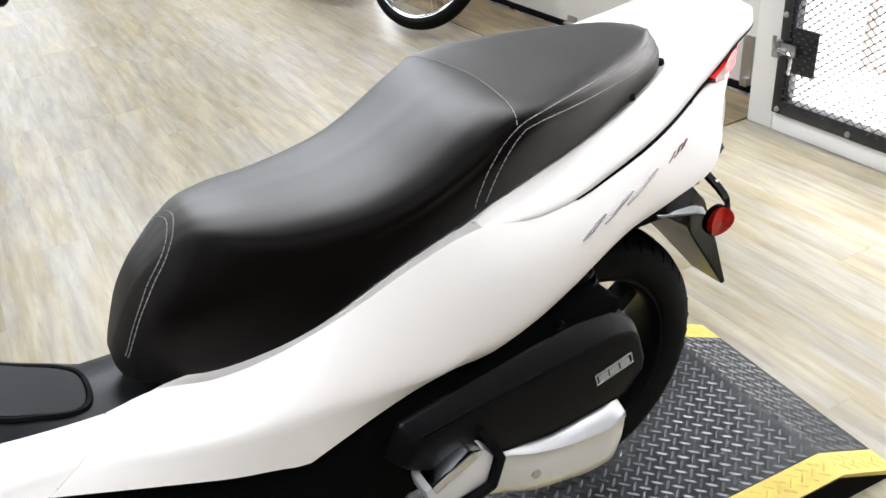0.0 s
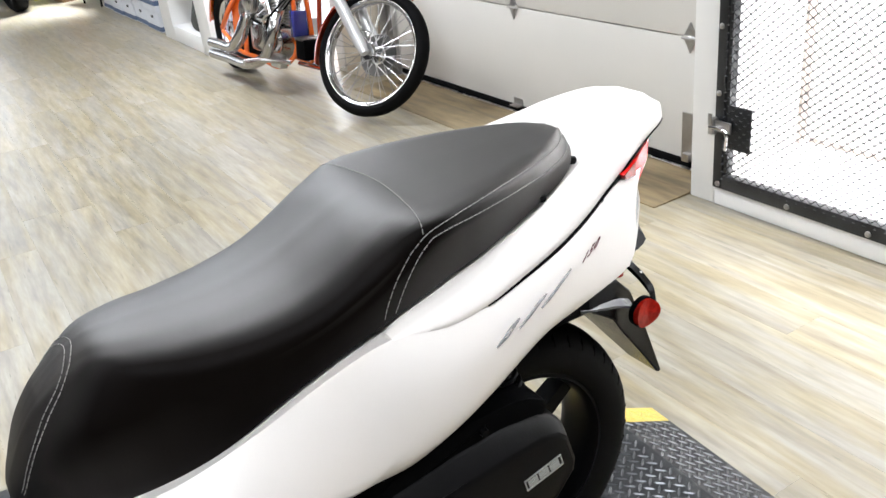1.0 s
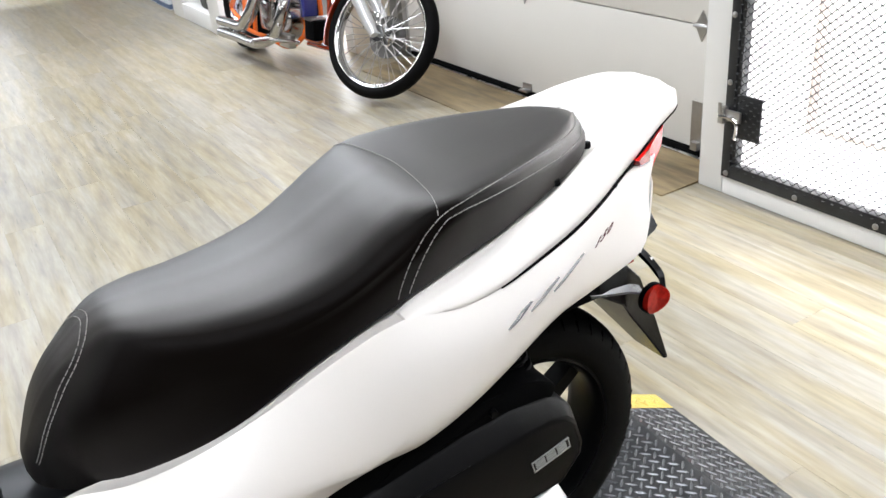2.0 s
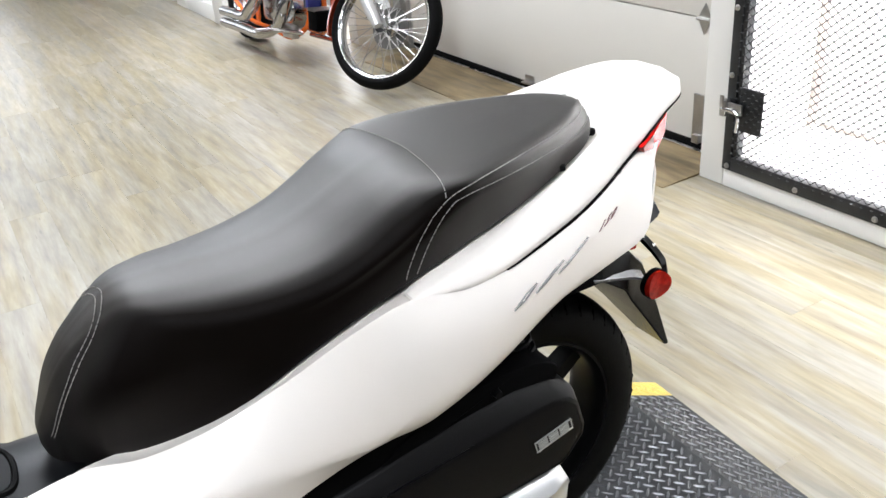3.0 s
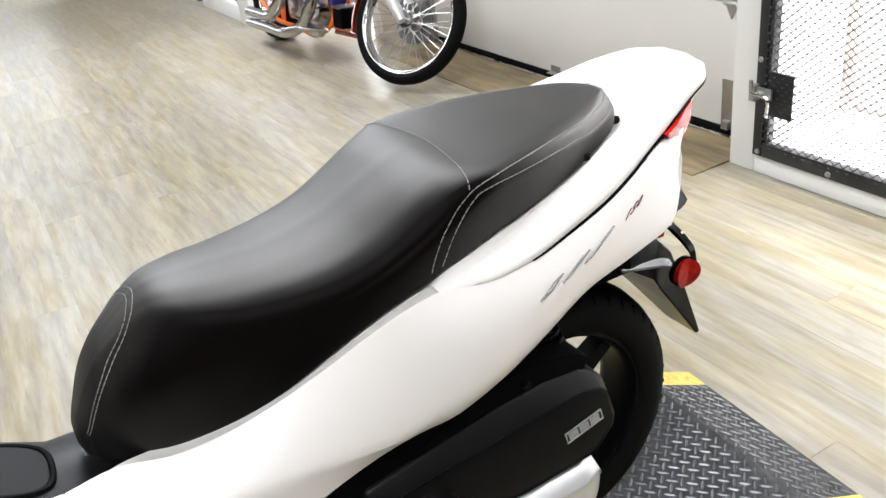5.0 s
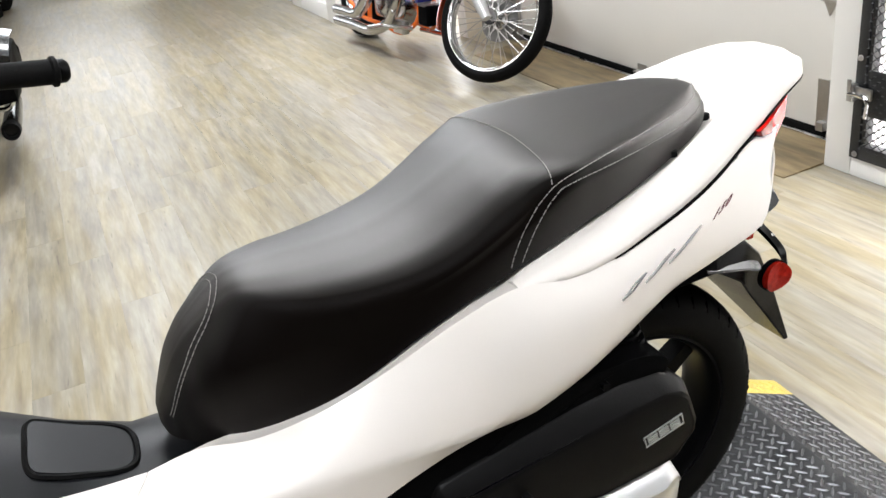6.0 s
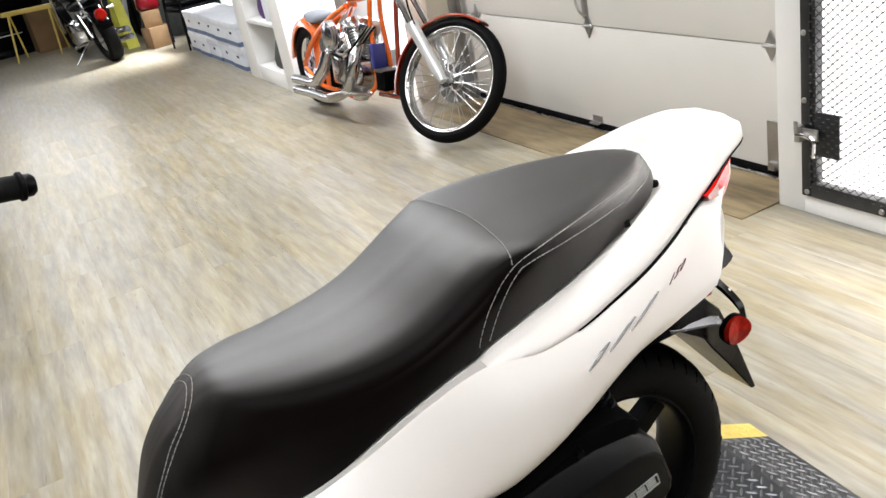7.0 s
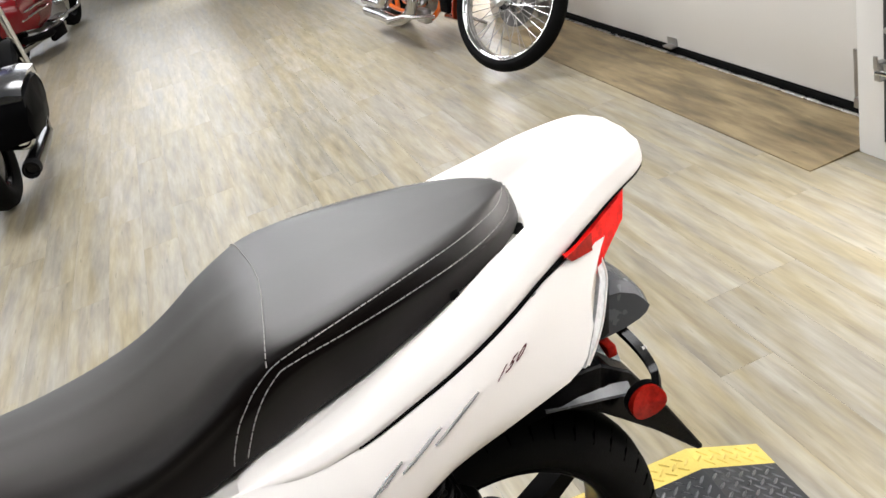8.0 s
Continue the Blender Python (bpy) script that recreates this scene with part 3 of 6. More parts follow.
scooter = empty("scooter", pose(SX, SY, PLAT), "pearl white scooter with black stitched seat, parked on the platform", "scooter")


def sp(name, bm, mat, parent=None, label="", smooth=40):
    """A part of the scooter, drawn with heights over the showroom floor."""
    bmesh.ops.translate(bm, vec=(0, 0, -PLAT), verts=bm.verts[:])
    return part(name, bm, mat, parent or scooter, label, smooth)


# seat: crown height, shoulder half width and height, flank half width and height, foot half width and height
SEAT = smooth_keys([
    (-0.718, 0.738, 0.008, 0.737, 0.018, 0.733, 0.022, 0.726),
    (-0.714, 0.750, 0.014, 0.748, 0.030, 0.738, 0.038, 0.721),
    (-0.706, 0.768, 0.021, 0.765, 0.044, 0.746, 0.052, 0.717),
    (-0.690, 0.802, 0.030, 0.797, 0.060, 0.768, 0.066, 0.714),
    (-0.665, 0.838, 0.036, 0.831, 0.076, 0.790, 0.085, 0.714),
    (-0.630, 0.870, 0.048, 0.857, 0.090, 0.808, 0.098, 0.716),
    (-0.595, 0.893, 0.062, 0.878, 0.099, 0.822, 0.109, 0.721),
    (-0.540, 0.899, 0.097, 0.875, 0.114, 0.826, 0.127, 0.735),
    (-0.480, 0.896, 0.117, 0.868, 0.131, 0.828, 0.143, 0.758),
    (-0.400, 0.898, 0.134, 0.871, 0.147, 0.834, 0.153, 0.797),
    (-0.340, 0.911, 0.142, 0.882, 0.153, 0.852, 0.157, 0.821),
    (-0.280, 0.935, 0.147, 0.907, 0.157, 0.876, 0.159, 0.841),
    (-0.228, 0.9575, 0.147, 0.936, 0.161, 0.904, 0.160, 0.857),
    (-0.213, 0.9625, 0.144, 0.946, 0.162, 0.912, 0.160, 0.861),
    (-0.205, 0.9648, 0.145, 0.949, 0.162, 0.916, 0.160, 0.8635),
    (-0.198, 0.9662, 0.146, 0.952, 0.162, 0.920, 0.160, 0.8655),
    (-0.180, 0.9674, 0.148, 0.957, 0.162, 0.929, 0.159, 0.871),
    (-0.150, 0.9675, 0.150, 0.961, 0.161, 0.938, 0.157, 0.879),
])
SEAT_REAR = smooth_keys([
    (-0.150, 0.9675, 0.150, 0.961, 0.161, 0.938, 0.157, 0.879),
    (-0.100, 0.970, 0.142, 0.9635, 0.154, 0.942, 0.153, 0.890),
    (-0.050, 0.971, 0.129, 0.965, 0.143, 0.944, 0.143, 0.900),
    (0.000, 0.972, 0.113, 0.966, 0.128, 0.945, 0.130, 0.911),
    (0.040, 0.972, 0.097, 0.966, 0.114, 0.945, 0.116, 0.918),
    (0.080, 0.972, 0.077, 0.966, 0.095, 0.945, 0.096, 0.921),
    (0.104, 0.972, 0.060, 0.965, 0.080, 0.945, 0.081, 0.924),
    (0.120, 0.971, 0.045, 0.964, 0.067, 0.944, 0.068, 0.926),
    (0.133, 0.969, 0.030, 0.963, 0.054, 0.943, 0.055, 0.928),
    (0.143, 0.966, 0.018, 0.961, 0.041, 0.943, 0.042, 0.930),
    (0.149, 0.961, 0.010, 0.957, 0.029, 0.942, 0.030, 0.932),
    (0.153, 0.953, 0.004, 0.950, 0.013, 0.941, 0.014, 0.935),
])


def seat_at(y, u, out=0.0):
    """A place on the seat: u from 0 on the crown to 1 at the foot of the left flank, -1 at the right."""
    zt, ws, zs, wm, zm, wb, zb = (SEAT if y < -0.15 else SEAT_REAR)(y)
    if y < -0.15:
        zt += (SEAT(min(-0.15, y + 0.022 * min(1.0, abs(u) / 0.45) ** 2))[0] - zt) * min(1.0, (-0.15 - y) / 0.02) * min(1.0, max(0.0, (y + 0.30) / 0.05))
    r = min(1.0, max(0.0, (y + 0.22) / 0.14))
    f = smooth_keys([(0, 0, zt), (0.3, ws * (0.62 + 0.04 * r), zt - (0.27 - 0.09 * r) * (zt - zs)), (0.40, ws * (0.82 + 0.02 * r), zt - (0.50 - 0.20 * r) * (zt - zs)), (0.5, ws, zs),
                     (0.68, ws + 0.78 * (wm - ws), zs + 0.75 * (zm - zs)), (0.75, wm - 0.0006, zm), (0.82, wm + 0.2 * (wb - wm), zm + 0.26 * (zb - zm)), (1.0, wb, zb)])
    soft = smooth_keys([(0, 0, zt), (0.3, ws * 0.62, zt - 0.28 * (zt - zs)), (0.5, ws, zs), (0.75, wm, zm), (1.0, wb, zb)])
    k = min(1.0, max(0.0, (y + 0.58) / 0.14))
    g = lambda v: k * f(v) + (1 - k) * soft(v)  # noqa: E731
    a = abs(u)
    p, q = g(a), g(min(a + 0.02, 1.0)) - g(max(a - 0.02, 0.0))
    n = np.array((-q[1], q[0])) if q[1] > 0 else np.array((-q[1], q[0]))
    n = n / (np.linalg.norm(n) or 1)
    if n[0] < 0 or (a < 0.1 and n[1] < 0):
        n = -n
    x, z = p + n * out
    return Vector((math.copysign(x, u) if u else 0.0, y, z))


ys = [-0.2825 - 0.4355 * math.cos(math.pi * k / 120) for k in range(121)]
us = [k / 26 for k in range(-26, 27)]
sp("seat", loft([[seat_at(y, u) for u in us] for y in ys]), M_VINYL, None, "black vinyl seat with grey stitching", 50)


def stitches(name, line, out=0.0012, parent=None):
    """A dashed row of thread along places (y, u) on the seat."""
    pts = [seat_at(y, u, out) for y, u in line]
    bm, left, on = bmesh.new(), 0.0, True
    run = []
    dense = []
    for a, b in zip(pts, pts[1:]):
        n = max(1, int((b - a).length / 0.0015))
        dense += [a.lerp(b, k / n) for k in range(n)]
    step = 4
    for k in range(0, len(dense) - step, step + 1):
        tube([dense[k], dense[k + step // 2], dense[k + step]], 0.0007, 5, bm)
    return sp(name, bm, M_THREAD, parent, "light grey thread")


def line_yu(keys, n=60):
    f = smooth_keys([(k / (len(keys) - 1), *v) for k, v in enumerate(keys)])
    return [tuple(f(k / (n - 1))) for k in range(n)]


stitches("cross_stitch", line_yu([(-0.191, -0.605), (-0.187, -0.52), (-0.177, -0.33), (-0.167, 0.0), (-0.177, 0.33), (-0.187, 0.52), (-0.191, 0.605)]))
stitches("nose_stitch", line_yu([(-0.7035, -0.79), (-0.679, -0.675), (-0.651, -0.588), (-0.619, -0.44), (-0.601, -0.12), (-0.601, 0.12), (-0.619, 0.44), (-0.651, 0.588), (-0.679, 0.675), (-0.7035, 0.79)], 120))
stitches("nose_stitch", line_yu([(-0.7045, -0.755), (-0.686, -0.665), (-0.660, -0.578), (-0.628, -0.43), (-0.610, -0.12), (-0.610, 0.12), (-0.628, 0.43), (-0.660, 0.578), (-0.686, 0.665), (-0.7045, 0.755)], 120))
for s in (1, -1):
    stitches("edge_stitch", line_yu([(-0.189, s * 0.595), (-0.165, s * 0.575), (-0.110, s * 0.545), (-0.037, s * 0.53), (0.040, s * 0.53), (0.085, s * 0.53), (0.115, s * 0.53), (0.132, s * 0.51), (0.1405, s * 0.40), (0.1435, s * 0.05)]))
    stitches("edge_stitch", line_yu([(-0.178, s * 0.66), (-0.105, s * 0.69), (-0.029, s * 0.70), (0.040, s * 0.70), (0.086, s * 0.69), (0.118, s * 0.67), (0.138, s * 0.63), (0.147, s * 0.50), (0.1505, s * 0.05)]))
    stitches("flank_stitch", line_yu([(-0.189, s * 0.595), (-0.213, s * 0.645), (-0.236, s * 0.74), (-0.254, s * 0.88), (-0.262, s * 0.99)]))
    stitches("flank_stitch", line_yu([(-0.178, s * 0.66), (-0.203, s * 0.73), (-0.222, s * 0.81), (-0.238, s * 0.92), (-0.246, s * 0.99)]))

# body lines of the left side: length, half width, height
TOP_EDGE = smooth_keys([
    (-0.745, 0.130, 0.736), (-0.69, 0.125, 0.738), (-0.62, 0.132, 0.726), (-0.54, 0.150, 0.741), (-0.45, 0.168, 0.775),
    (-0.35, 0.179, 0.816), (-0.29, 0.184, 0.834), (-0.245, 0.189, 0.840), (-0.20, 0.200, 0.838), (-0.14, 0.206, 0.843),
    (-0.07, 0.200, 0.857), (0.0, 0.190, 0.874), (0.07, 0.171, 0.893), (0.15, 0.144, 0.911), (0.216, 0.117, 0.908),
])
LOW_EDGE = smooth_keys([
    (-0.825, 0.186, 0.700), (-0.708, 0.194, 0.656), (-0.632, 0.196, 0.626), (-0.575, 0.196, 0.608), (-0.556, 0.196, 0.601), (-0.544, 0.196, 0.599), (-0.530, 0.195, 0.602), (-0.500, 0.195, 0.611),
    (-0.434, 0.193, 0.629), (-0.382, 0.193, 0.641), (-0.330, 0.193, 0.647), (-0.262, 0.196, 0.652), (-0.200, 0.199, 0.678),
    (-0.150, 0.200, 0.704), (-0.053, 0.200, 0.757), (0.036, 0.196, 0.779), (0.132, 0.187, 0.794),
])
CREASE = smooth_keys([
    (-0.825, 0.174, 0.712), (-0.70, 0.188, 0.692), (-0.60, 0.201, 0.686), (-0.50, 0.207, 0.681), (-0.42, 0.209, 0.671), (-0.36, 0.207, 0.661), (-0.25, 0.205, 0.66),
])


def flank(y, u):
    """A place on the left side panel: u from 0 at its upper to 1 at its lower edge."""
    lt, zt = TOP_EDGE(y)
    yl = -0.2 + (y + 0.2) * (0.324 / 0.416) if y > -0.2 else y - 0.93 * max(0.0, -0.45 - y) ** 2
    ll, zl = LOW_EDGE(yl)
    w = min(1.0, max(0.0, (-0.25 - y) / 0.10))
    w = w * w * (3 - 2 * w)
    bulge = 0.030 - 0.022 * min(1, max(0, (y + 0.2) / 0.35))
    x, z = lt + (ll - lt) * u + bulge * (1 - abs(2 * u - 1) ** (2.3 + 1.5 * u)), zt + (zl - zt) * u
    if w > 0:
        lc, zc = CREASE(yl)
        if u < 0.6:
            q = u / 0.6
            x1, z1 = lt + (lc - lt) * q + 0.008 * 4 * q * (1 - q), zt + (zc - zt) * q
        else:
            q = (u - 0.6) / 0.4
            x1, z1 = lc + (ll - lc) * q, zc + (zl - zc) * q
        x, z = x + (x1 - x) * w, z + (z1 - z) * w
    e = min(1.0, max(0.0, (y - 0.06) / 0.156))
    tuck = 0.011 * math.sin(math.pi * min(1.0, u / 0.62)) + 0.014 * max(0.0, (u - 0.84) / 0.16) ** 2
    return Vector((x, y + (yl - y) * u - e * e * tuck, z))


def mirrored(bm, s):
    if s < 0:
        bmesh.ops.scale(bm, vec=(-1, 1, 1), verts=bm.verts[:])
    return bm


def skin(rows, thick=0.004):
    """A panel with thickness out of rows of places; it is thickened towards the centre plane."""
    rings = [list(r) + [p - Vector((thick, 0, 0)) for p in reversed(r)] for r in rows]
    return loft(rings)


for s in (1, -1):
    rows = []
    for k in range(65):
        y = -0.745 + 0.961 * k / 64
        col = [flank(y, j / 13) for j in range(14)]
        lip = col[0] + Vector((-0.004, 0, -0.004))
        ledge = col[0] + Vector((-0.008 - 0.042 * min(1.0, max(0.0, (y + 0.70) / 0.10)) if y < -0.12 else -0.014, 0, -0.008))
        rows.append([ledge, lip] + col)
    if s < 0:
        for r in rows:
            for q in r:
                q.z -= 0.15 * min(1.0, max(0.0, (-0.50 - q.y) / 0.12))
    side = sp("side_panel", mirrored(skin(rows), s), M_PEARL, None, "pearl white side panel", 45)

# tail cowl with grab rails: outer edge, crest and inner edge
COWL = smooth_keys([
    (-0.264, 0.1855, 0.8375, 0.1775, 0.8385, 0.150, 0.832),
    (-0.240, 0.191, 0.8385, 0.179, 0.8465, 0.145, 0.846),
    (-0.200, 0.2025, 0.838, 0.184, 0.858, 0.150, 0.858),
    (-0.140, 0.207, 0.846, 0.181, 0.874, 0.150, 0.872),
    (-0.070, 0.200, 0.862, 0.173, 0.896, 0.140, 0.888),
    (0.010, 0.187, 0.882, 0.160, 0.918, 0.124, 0.900),
    (0.070, 0.170, 0.899, 0.146, 0.937, 0.106, 0.908),
    (0.110, 0.155, 0.911, 0.137, 0.946, 0.090, 0.913),
    (0.140, 0.144, 0.919, 0.128, 0.953, 0.076, 0.921),
    (0.165, 0.135, 0.926, 0.122, 0.958, 0.062, 0.930),
    (0.185, 0.127, 0.932, 0.115, 0.963, 0.048, 0.944),
    (0.196, 0.123, 0.935, 0.112, 0.966, 0.038, 0.954),
    (0.208, 0.118, 0.938, 0.108, 0.969, 0.024, 0.966),
    (0.226, 0.110, 0.942, 0.103, 0.972, 0.010, 0.978),
    (0.260, 0.0975, 0.950, 0.0915, 0.977, 0.006, 0.985),
    (0.280, 0.0900, 0.954, 0.0850, 0.9785, 0.006, 0.987),
    (0.294, 0.0820, 0.958, 0.0770, 0.9790, 0.006, 0.987),
    (0.303, 0.0720, 0.962, 0.0670, 0.9785, 0.006, 0.986),
    (0.309, 0.0580, 0.966, 0.0530, 0.9770, 0.006, 0.983),
    (0.313, 0.0400, 0.970, 0.0360, 0.9745, 0.006, 0.978),
])


def cowl_ring(y):
    """The cowl across the scooter: outer lip, crest, edge of the recess behind the seat, and its floor."""
    lo, zo, lc, zc, li, zi = COWL(y)
    zr = zc + 0.010 * min(1.0, max(0.0, (y - 0.05) / 0.2)) * min(1.1, 0.55 + 5.0 * max(0.0, y - 0.12))
    zr = zi + (max(zr, zi) - zi) * min(1.0, max(0.0, (0.314 - y) / 0.09))
    le = min(li + 0.014 + 0.007 * min(1.0, max(0.0, (y - 0.08) / 0.06)), lc - 0.013)
    half = [(lo - 0.003, zo - 0.003), (lo, zo), (lo - 0.001, zo + 0.3 * (zc - zo)), (lc + 0.40 * (lo - lc), zc - 0.25 * (zc - zo)), (lc + 0.12 * (lo - lc), zc - 0.06 * (zc - zo)), (lc - 0.003, zc), (lc - 0.012, zc + 0.001)]
    a, b = half[-1], (le, zr)
    half += [(a[0] + (b[0] - a[0]) * t, a[1] + (b[1] - a[1]) * t) for t in (0.5, 0.85)]
    half += [(le - 0.003, zr + 0.25 * (zi - zr)), (li + 0.003, zi + 0.2 * (zr - zi)), (li - 0.003, zi), (li * 0.5, zi)]
    top = [Vector((x, y, z)) for x, z in half] + [Vector((0, y, zi))] + [Vector((-x, y, z)) for x, z in reversed(half)]
    under = [Vector((-0.7 * lo, y, zo - 0.006)), Vector((0.7 * lo, y, zo - 0.006))]
    return top + under


sp("tail_cowl", loft([cowl_ring(-0.264 + 0.577 * k / 120) for k in range(121)]), M_PEARL, None, "pearl white tail cowl with moulded grab rails", 55)

# dark strip in the joint between cowl and side panel
for s in (1, -1):
    rings = []
    for k in range(41):
        y = -0.135 + 0.43 * k / 40
        lo, zo = COWL(y)[:2]
        h = 0.0018 + 0.0042 * math.sin(math.pi * min(1.0, (y + 0.135) / 0.40))
        d = 0.0015
        rings.append([Vector((lo + d, y, zo - 0.001)), Vector((lo + d, y, zo - h)), Vector((lo - 0.02, y, zo - h - 0.003)), Vector((lo - 0.02, y, zo - 0.001))])
    sp("joint_strip", mirrored(loft(rings), s), M_BLACK, None, "black joint strip")

# tail lamp and clear indicator lenses
for s in (1, -1):
    lamp = loft([
        [(0.150, 0.152, 0.922), (0.146, 0.160, 0.914), (0.09, 0.15, 0.90), (0.09, 0.15, 0.92)],
        [(0.128, 0.194, 0.926), (0.130, 0.190, 0.906), (0.06, 0.18, 0.89), (0.06, 0.18, 0.925)],
        [(0.112, 0.222, 0.932), (0.126, 0.191, 0.866), (0.05, 0.18, 0.855), (0.05, 0.2, 0.93)],
        [(0.098, 0.248, 0.936), (0.112, 0.214, 0.880), (0.045, 0.20, 0.86), (0.045, 0.22, 0.935)],
        [(0.083, 0.266, 0.940), (0.092, 0.254, 0.905), (0.04, 0.23, 0.89), (0.04, 0.24, 0.94)],
        [(0.060, 0.274, 0.944), (0.062, 0.266, 0.903), (0.03, 0.24, 0.89), (0.03, 0.25, 0.944)],
        [(0.0, 0.280, 0.948), (0.0, 0.272, 0.903), (0.0, 0.25, 0.89), (0.0, 0.26, 0.946)],
    ])
    red = sp("tail_lamp", mirrored(lamp, s), M_RED_LENS, None, "red tail lamp lens", 30)
    # darker red piece puts the shade on the lamp's forward end into colour
    sp("lamp_end_shade", mirrored(loft([[(0.1515, 0.151, 0.923), (0.1475, 0.159, 0.913), (0.10, 0.15, 0.90)], [(0.1290, 0.1955, 0.9265), (0.1312, 0.1915, 0.9055), (0.09, 0.17, 0.89)]]), s), M_REFLECTOR, red, "lamp end in darker red for the shade on it")
    lens = loft([
        [(0.115, 0.207, 0.880), (0.121, 0.198, 0.880), (0.10, 0.185, 0.875), (0.09, 0.19, 0.875)],
        [(0.120, 0.207, 0.862), (0.128, 0.195, 0.862), (0.10, 0.18, 0.86), (0.09, 0.19, 0.86)],
        [(0.130, 0.196, 0.838), (0.140, 0.180, 0.838), (0.11, 0.165, 0.835), (0.10, 0.18, 0.835)],
        [(0.144, 0.179, 0.815), (0.154, 0.162, 0.815), (0.12, 0.15, 0.81), (0.11, 0.16, 0.81)],
        [(0.157, 0.158, 0.795), (0.164, 0.147, 0.795), (0.14, 0.14, 0.79), (0.13, 0.145, 0.79)],
        [(0.165, 0.143, 0.784), (0.168, 0.138, 0.784), (0.15, 0.13, 0.782), (0.14, 0.135, 0.782)],
    ])
    clear = sp("indicator_lens", mirrored(lens, s), M_CLEAR, None, "clear indicator lens", 30)
    sp("lens_rim", mirrored(tube(bent([(0.1145, 0.2075, 0.882), (0.1205, 0.2075, 0.862), (0.1305, 0.1965, 0.838), (0.1445, 0.1795, 0.815), (0.1575, 0.1585, 0.795), (0.1655, 0.1435, 0.784)], 16), 0.0016, 6), s), M_PEARL, clear)
sp("tail_core", loft([
    [(x * 0.16, 0.10, z) for x, z in ((-1, 0.90), (1, 0.90), (1.1, 0.80), (-1.1, 0.80))],
    [(x * 0.10, 0.20, z) for x, z in ((-1, 0.92), (1, 0.92), (1.1, 0.77), (-1.1, 0.77))],
    [(x * 0.050, 0.240, z) for x, z in ((-1, 0.94), (1, 0.94), (1, 0.80), (-1, 0.80))],
]), M_BLACK, None, "dark inner tail")

# rear mudguard, reflector and lamp bracket
guard = loft([
    [(-0.10, 0.03, 0.735), (0.10, 0.03, 0.735), (0.112, 0.03, 0.690), (-0.112, 0.03, 0.690)],
    [(-0.10, 0.12, 0.728), (0.10, 0.12, 0.728), (0.112, 0.115, 0.690), (-0.112, 0.115, 0.690)],
    [(-0.09, 0.19, 0.712), (0.09, 0.19, 0.712), (0.104, 0.17, 0.650), (-0.104, 0.17, 0.650)],
    [(-0.075, 0.235, 0.668), (0.075, 0.235, 0.668), (0.085, 0.205, 0.605), (-0.085, 0.205, 0.605)],
    [(-0.058, 0.290, 0.560), (0.058, 0.290, 0.560), (0.062, 0.262, 0.535), (-0.062, 0.262, 0.535)],
    [(-0.040, 0.345, 0.440), (0.040, 0.345, 0.440), (0.040, 0.336, 0.437), (-0.040, 0.336, 0.437)],
])
bmesh.ops.bevel(guard, geom=guard.edges[:], offset=0.003, segments=1, affect="EDGES")
sp("rear_mudguard", guard, M_GUARD, None, "gloss black rear mudguard", 30)
for s in (1, -1):
    # grey facet stands for light reflected off the gloss black mudguard
    cap = [[(s * 0.03, 0.100, 0.737), (s * 0.112, 0.095, 0.700)], [(s * 0.03, 0.190, 0.7175), (s * 0.110, 0.175, 0.678)], [(s * 0.03, 0.240, 0.676), (s * 0.094, 0.222, 0.652)]]
    sp("guard_sheen", loft([a + [(x, y, z - 0.004) for x, y, z in reversed(a)] for a in cap]), M_CAP, None, "grey facet painting the sheen on the black mudguard", 30)
    lens, n = bmesh.new(), 24
    rim = [lens.verts.new((s * (0.110 + (0.0075 + 0.0034 * math.cos(4 * math.pi * k / n))), 0.232 + 0.0255 * math.cos(2 * math.pi * k / n), 0.643 + 0.0255 * math.sin(2 * math.pi * k / n))) for k in range(n)]
    foot = [lens.verts.new((s * 0.106, v.co.y, v.co.z)) for v in rim]
    mid = lens.verts.new((s * 0.1170, 0.232, 0.643))
    for k in range(n):
        lens.faces.new((rim[k], rim[(k + 1) % n], mid))
        lens.faces.new((foot[k], foot[(k + 1) % n], rim[(k + 1) % n], rim[k]))
    ref = sp("reflector", lens, M_REFLECTOR, None, "round faceted red side reflector", 4)
    sp("bezel", spin([(0, 0.0255), (0.004 * s, 0.0262), (0.004 * s, 0.0275), (-0.006 * s, 0.027), (-0.006 * s, 0.0)], (s * 0.106, 0.232, 0.643), "x", 28), M_BLACK, ref)
sp("plate_lamp", loft([
    [(-0.056, y, z0), (-0.054, y, z1 - 0.018), (-0.042, y, z1 - 0.004), (0.0, y, z1), (0.042, y, z1 - 0.004), (0.054, y, z1 - 0.018), (0.056, y, z0)]
    for y, z0, z1 in ((0.18, 0.722, 0.800), (0.22, 0.722, 0.802), (0.25, 0.724, 0.797), (0.27, 0.728, 0.786), (0.282, 0.734, 0.772), (0.288, 0.742, 0.760))
]), M_CAP, None, "dark grey number plate lamp housing", 30)
stay = bent([(0.034, 0.246, 0.718), (0.056, 0.255, 0.700), (0.080, 0.259, 0.684), (0.101, 0.257, 0.670), (0.111, 0.250, 0.656)], 18)
sp("plate_stay", loft([[p + Vector((0.001, 0.004, 0.005)), p + Vector((0.004, 0.004, -0.005)), p + Vector((0.004, -0.008, -0.006)), p + Vector((0.001, -0.008, 0.004))] for p in stay]), M_GLOSS, None, "black steel plate bracket", 30)
sp("stay_bolt", spin([(0, 0), (0, 0.006), (0.006, 0.005), (0.006, 0)], (0.070, 0.258, 0.690), "y", 10), M_STEEL)
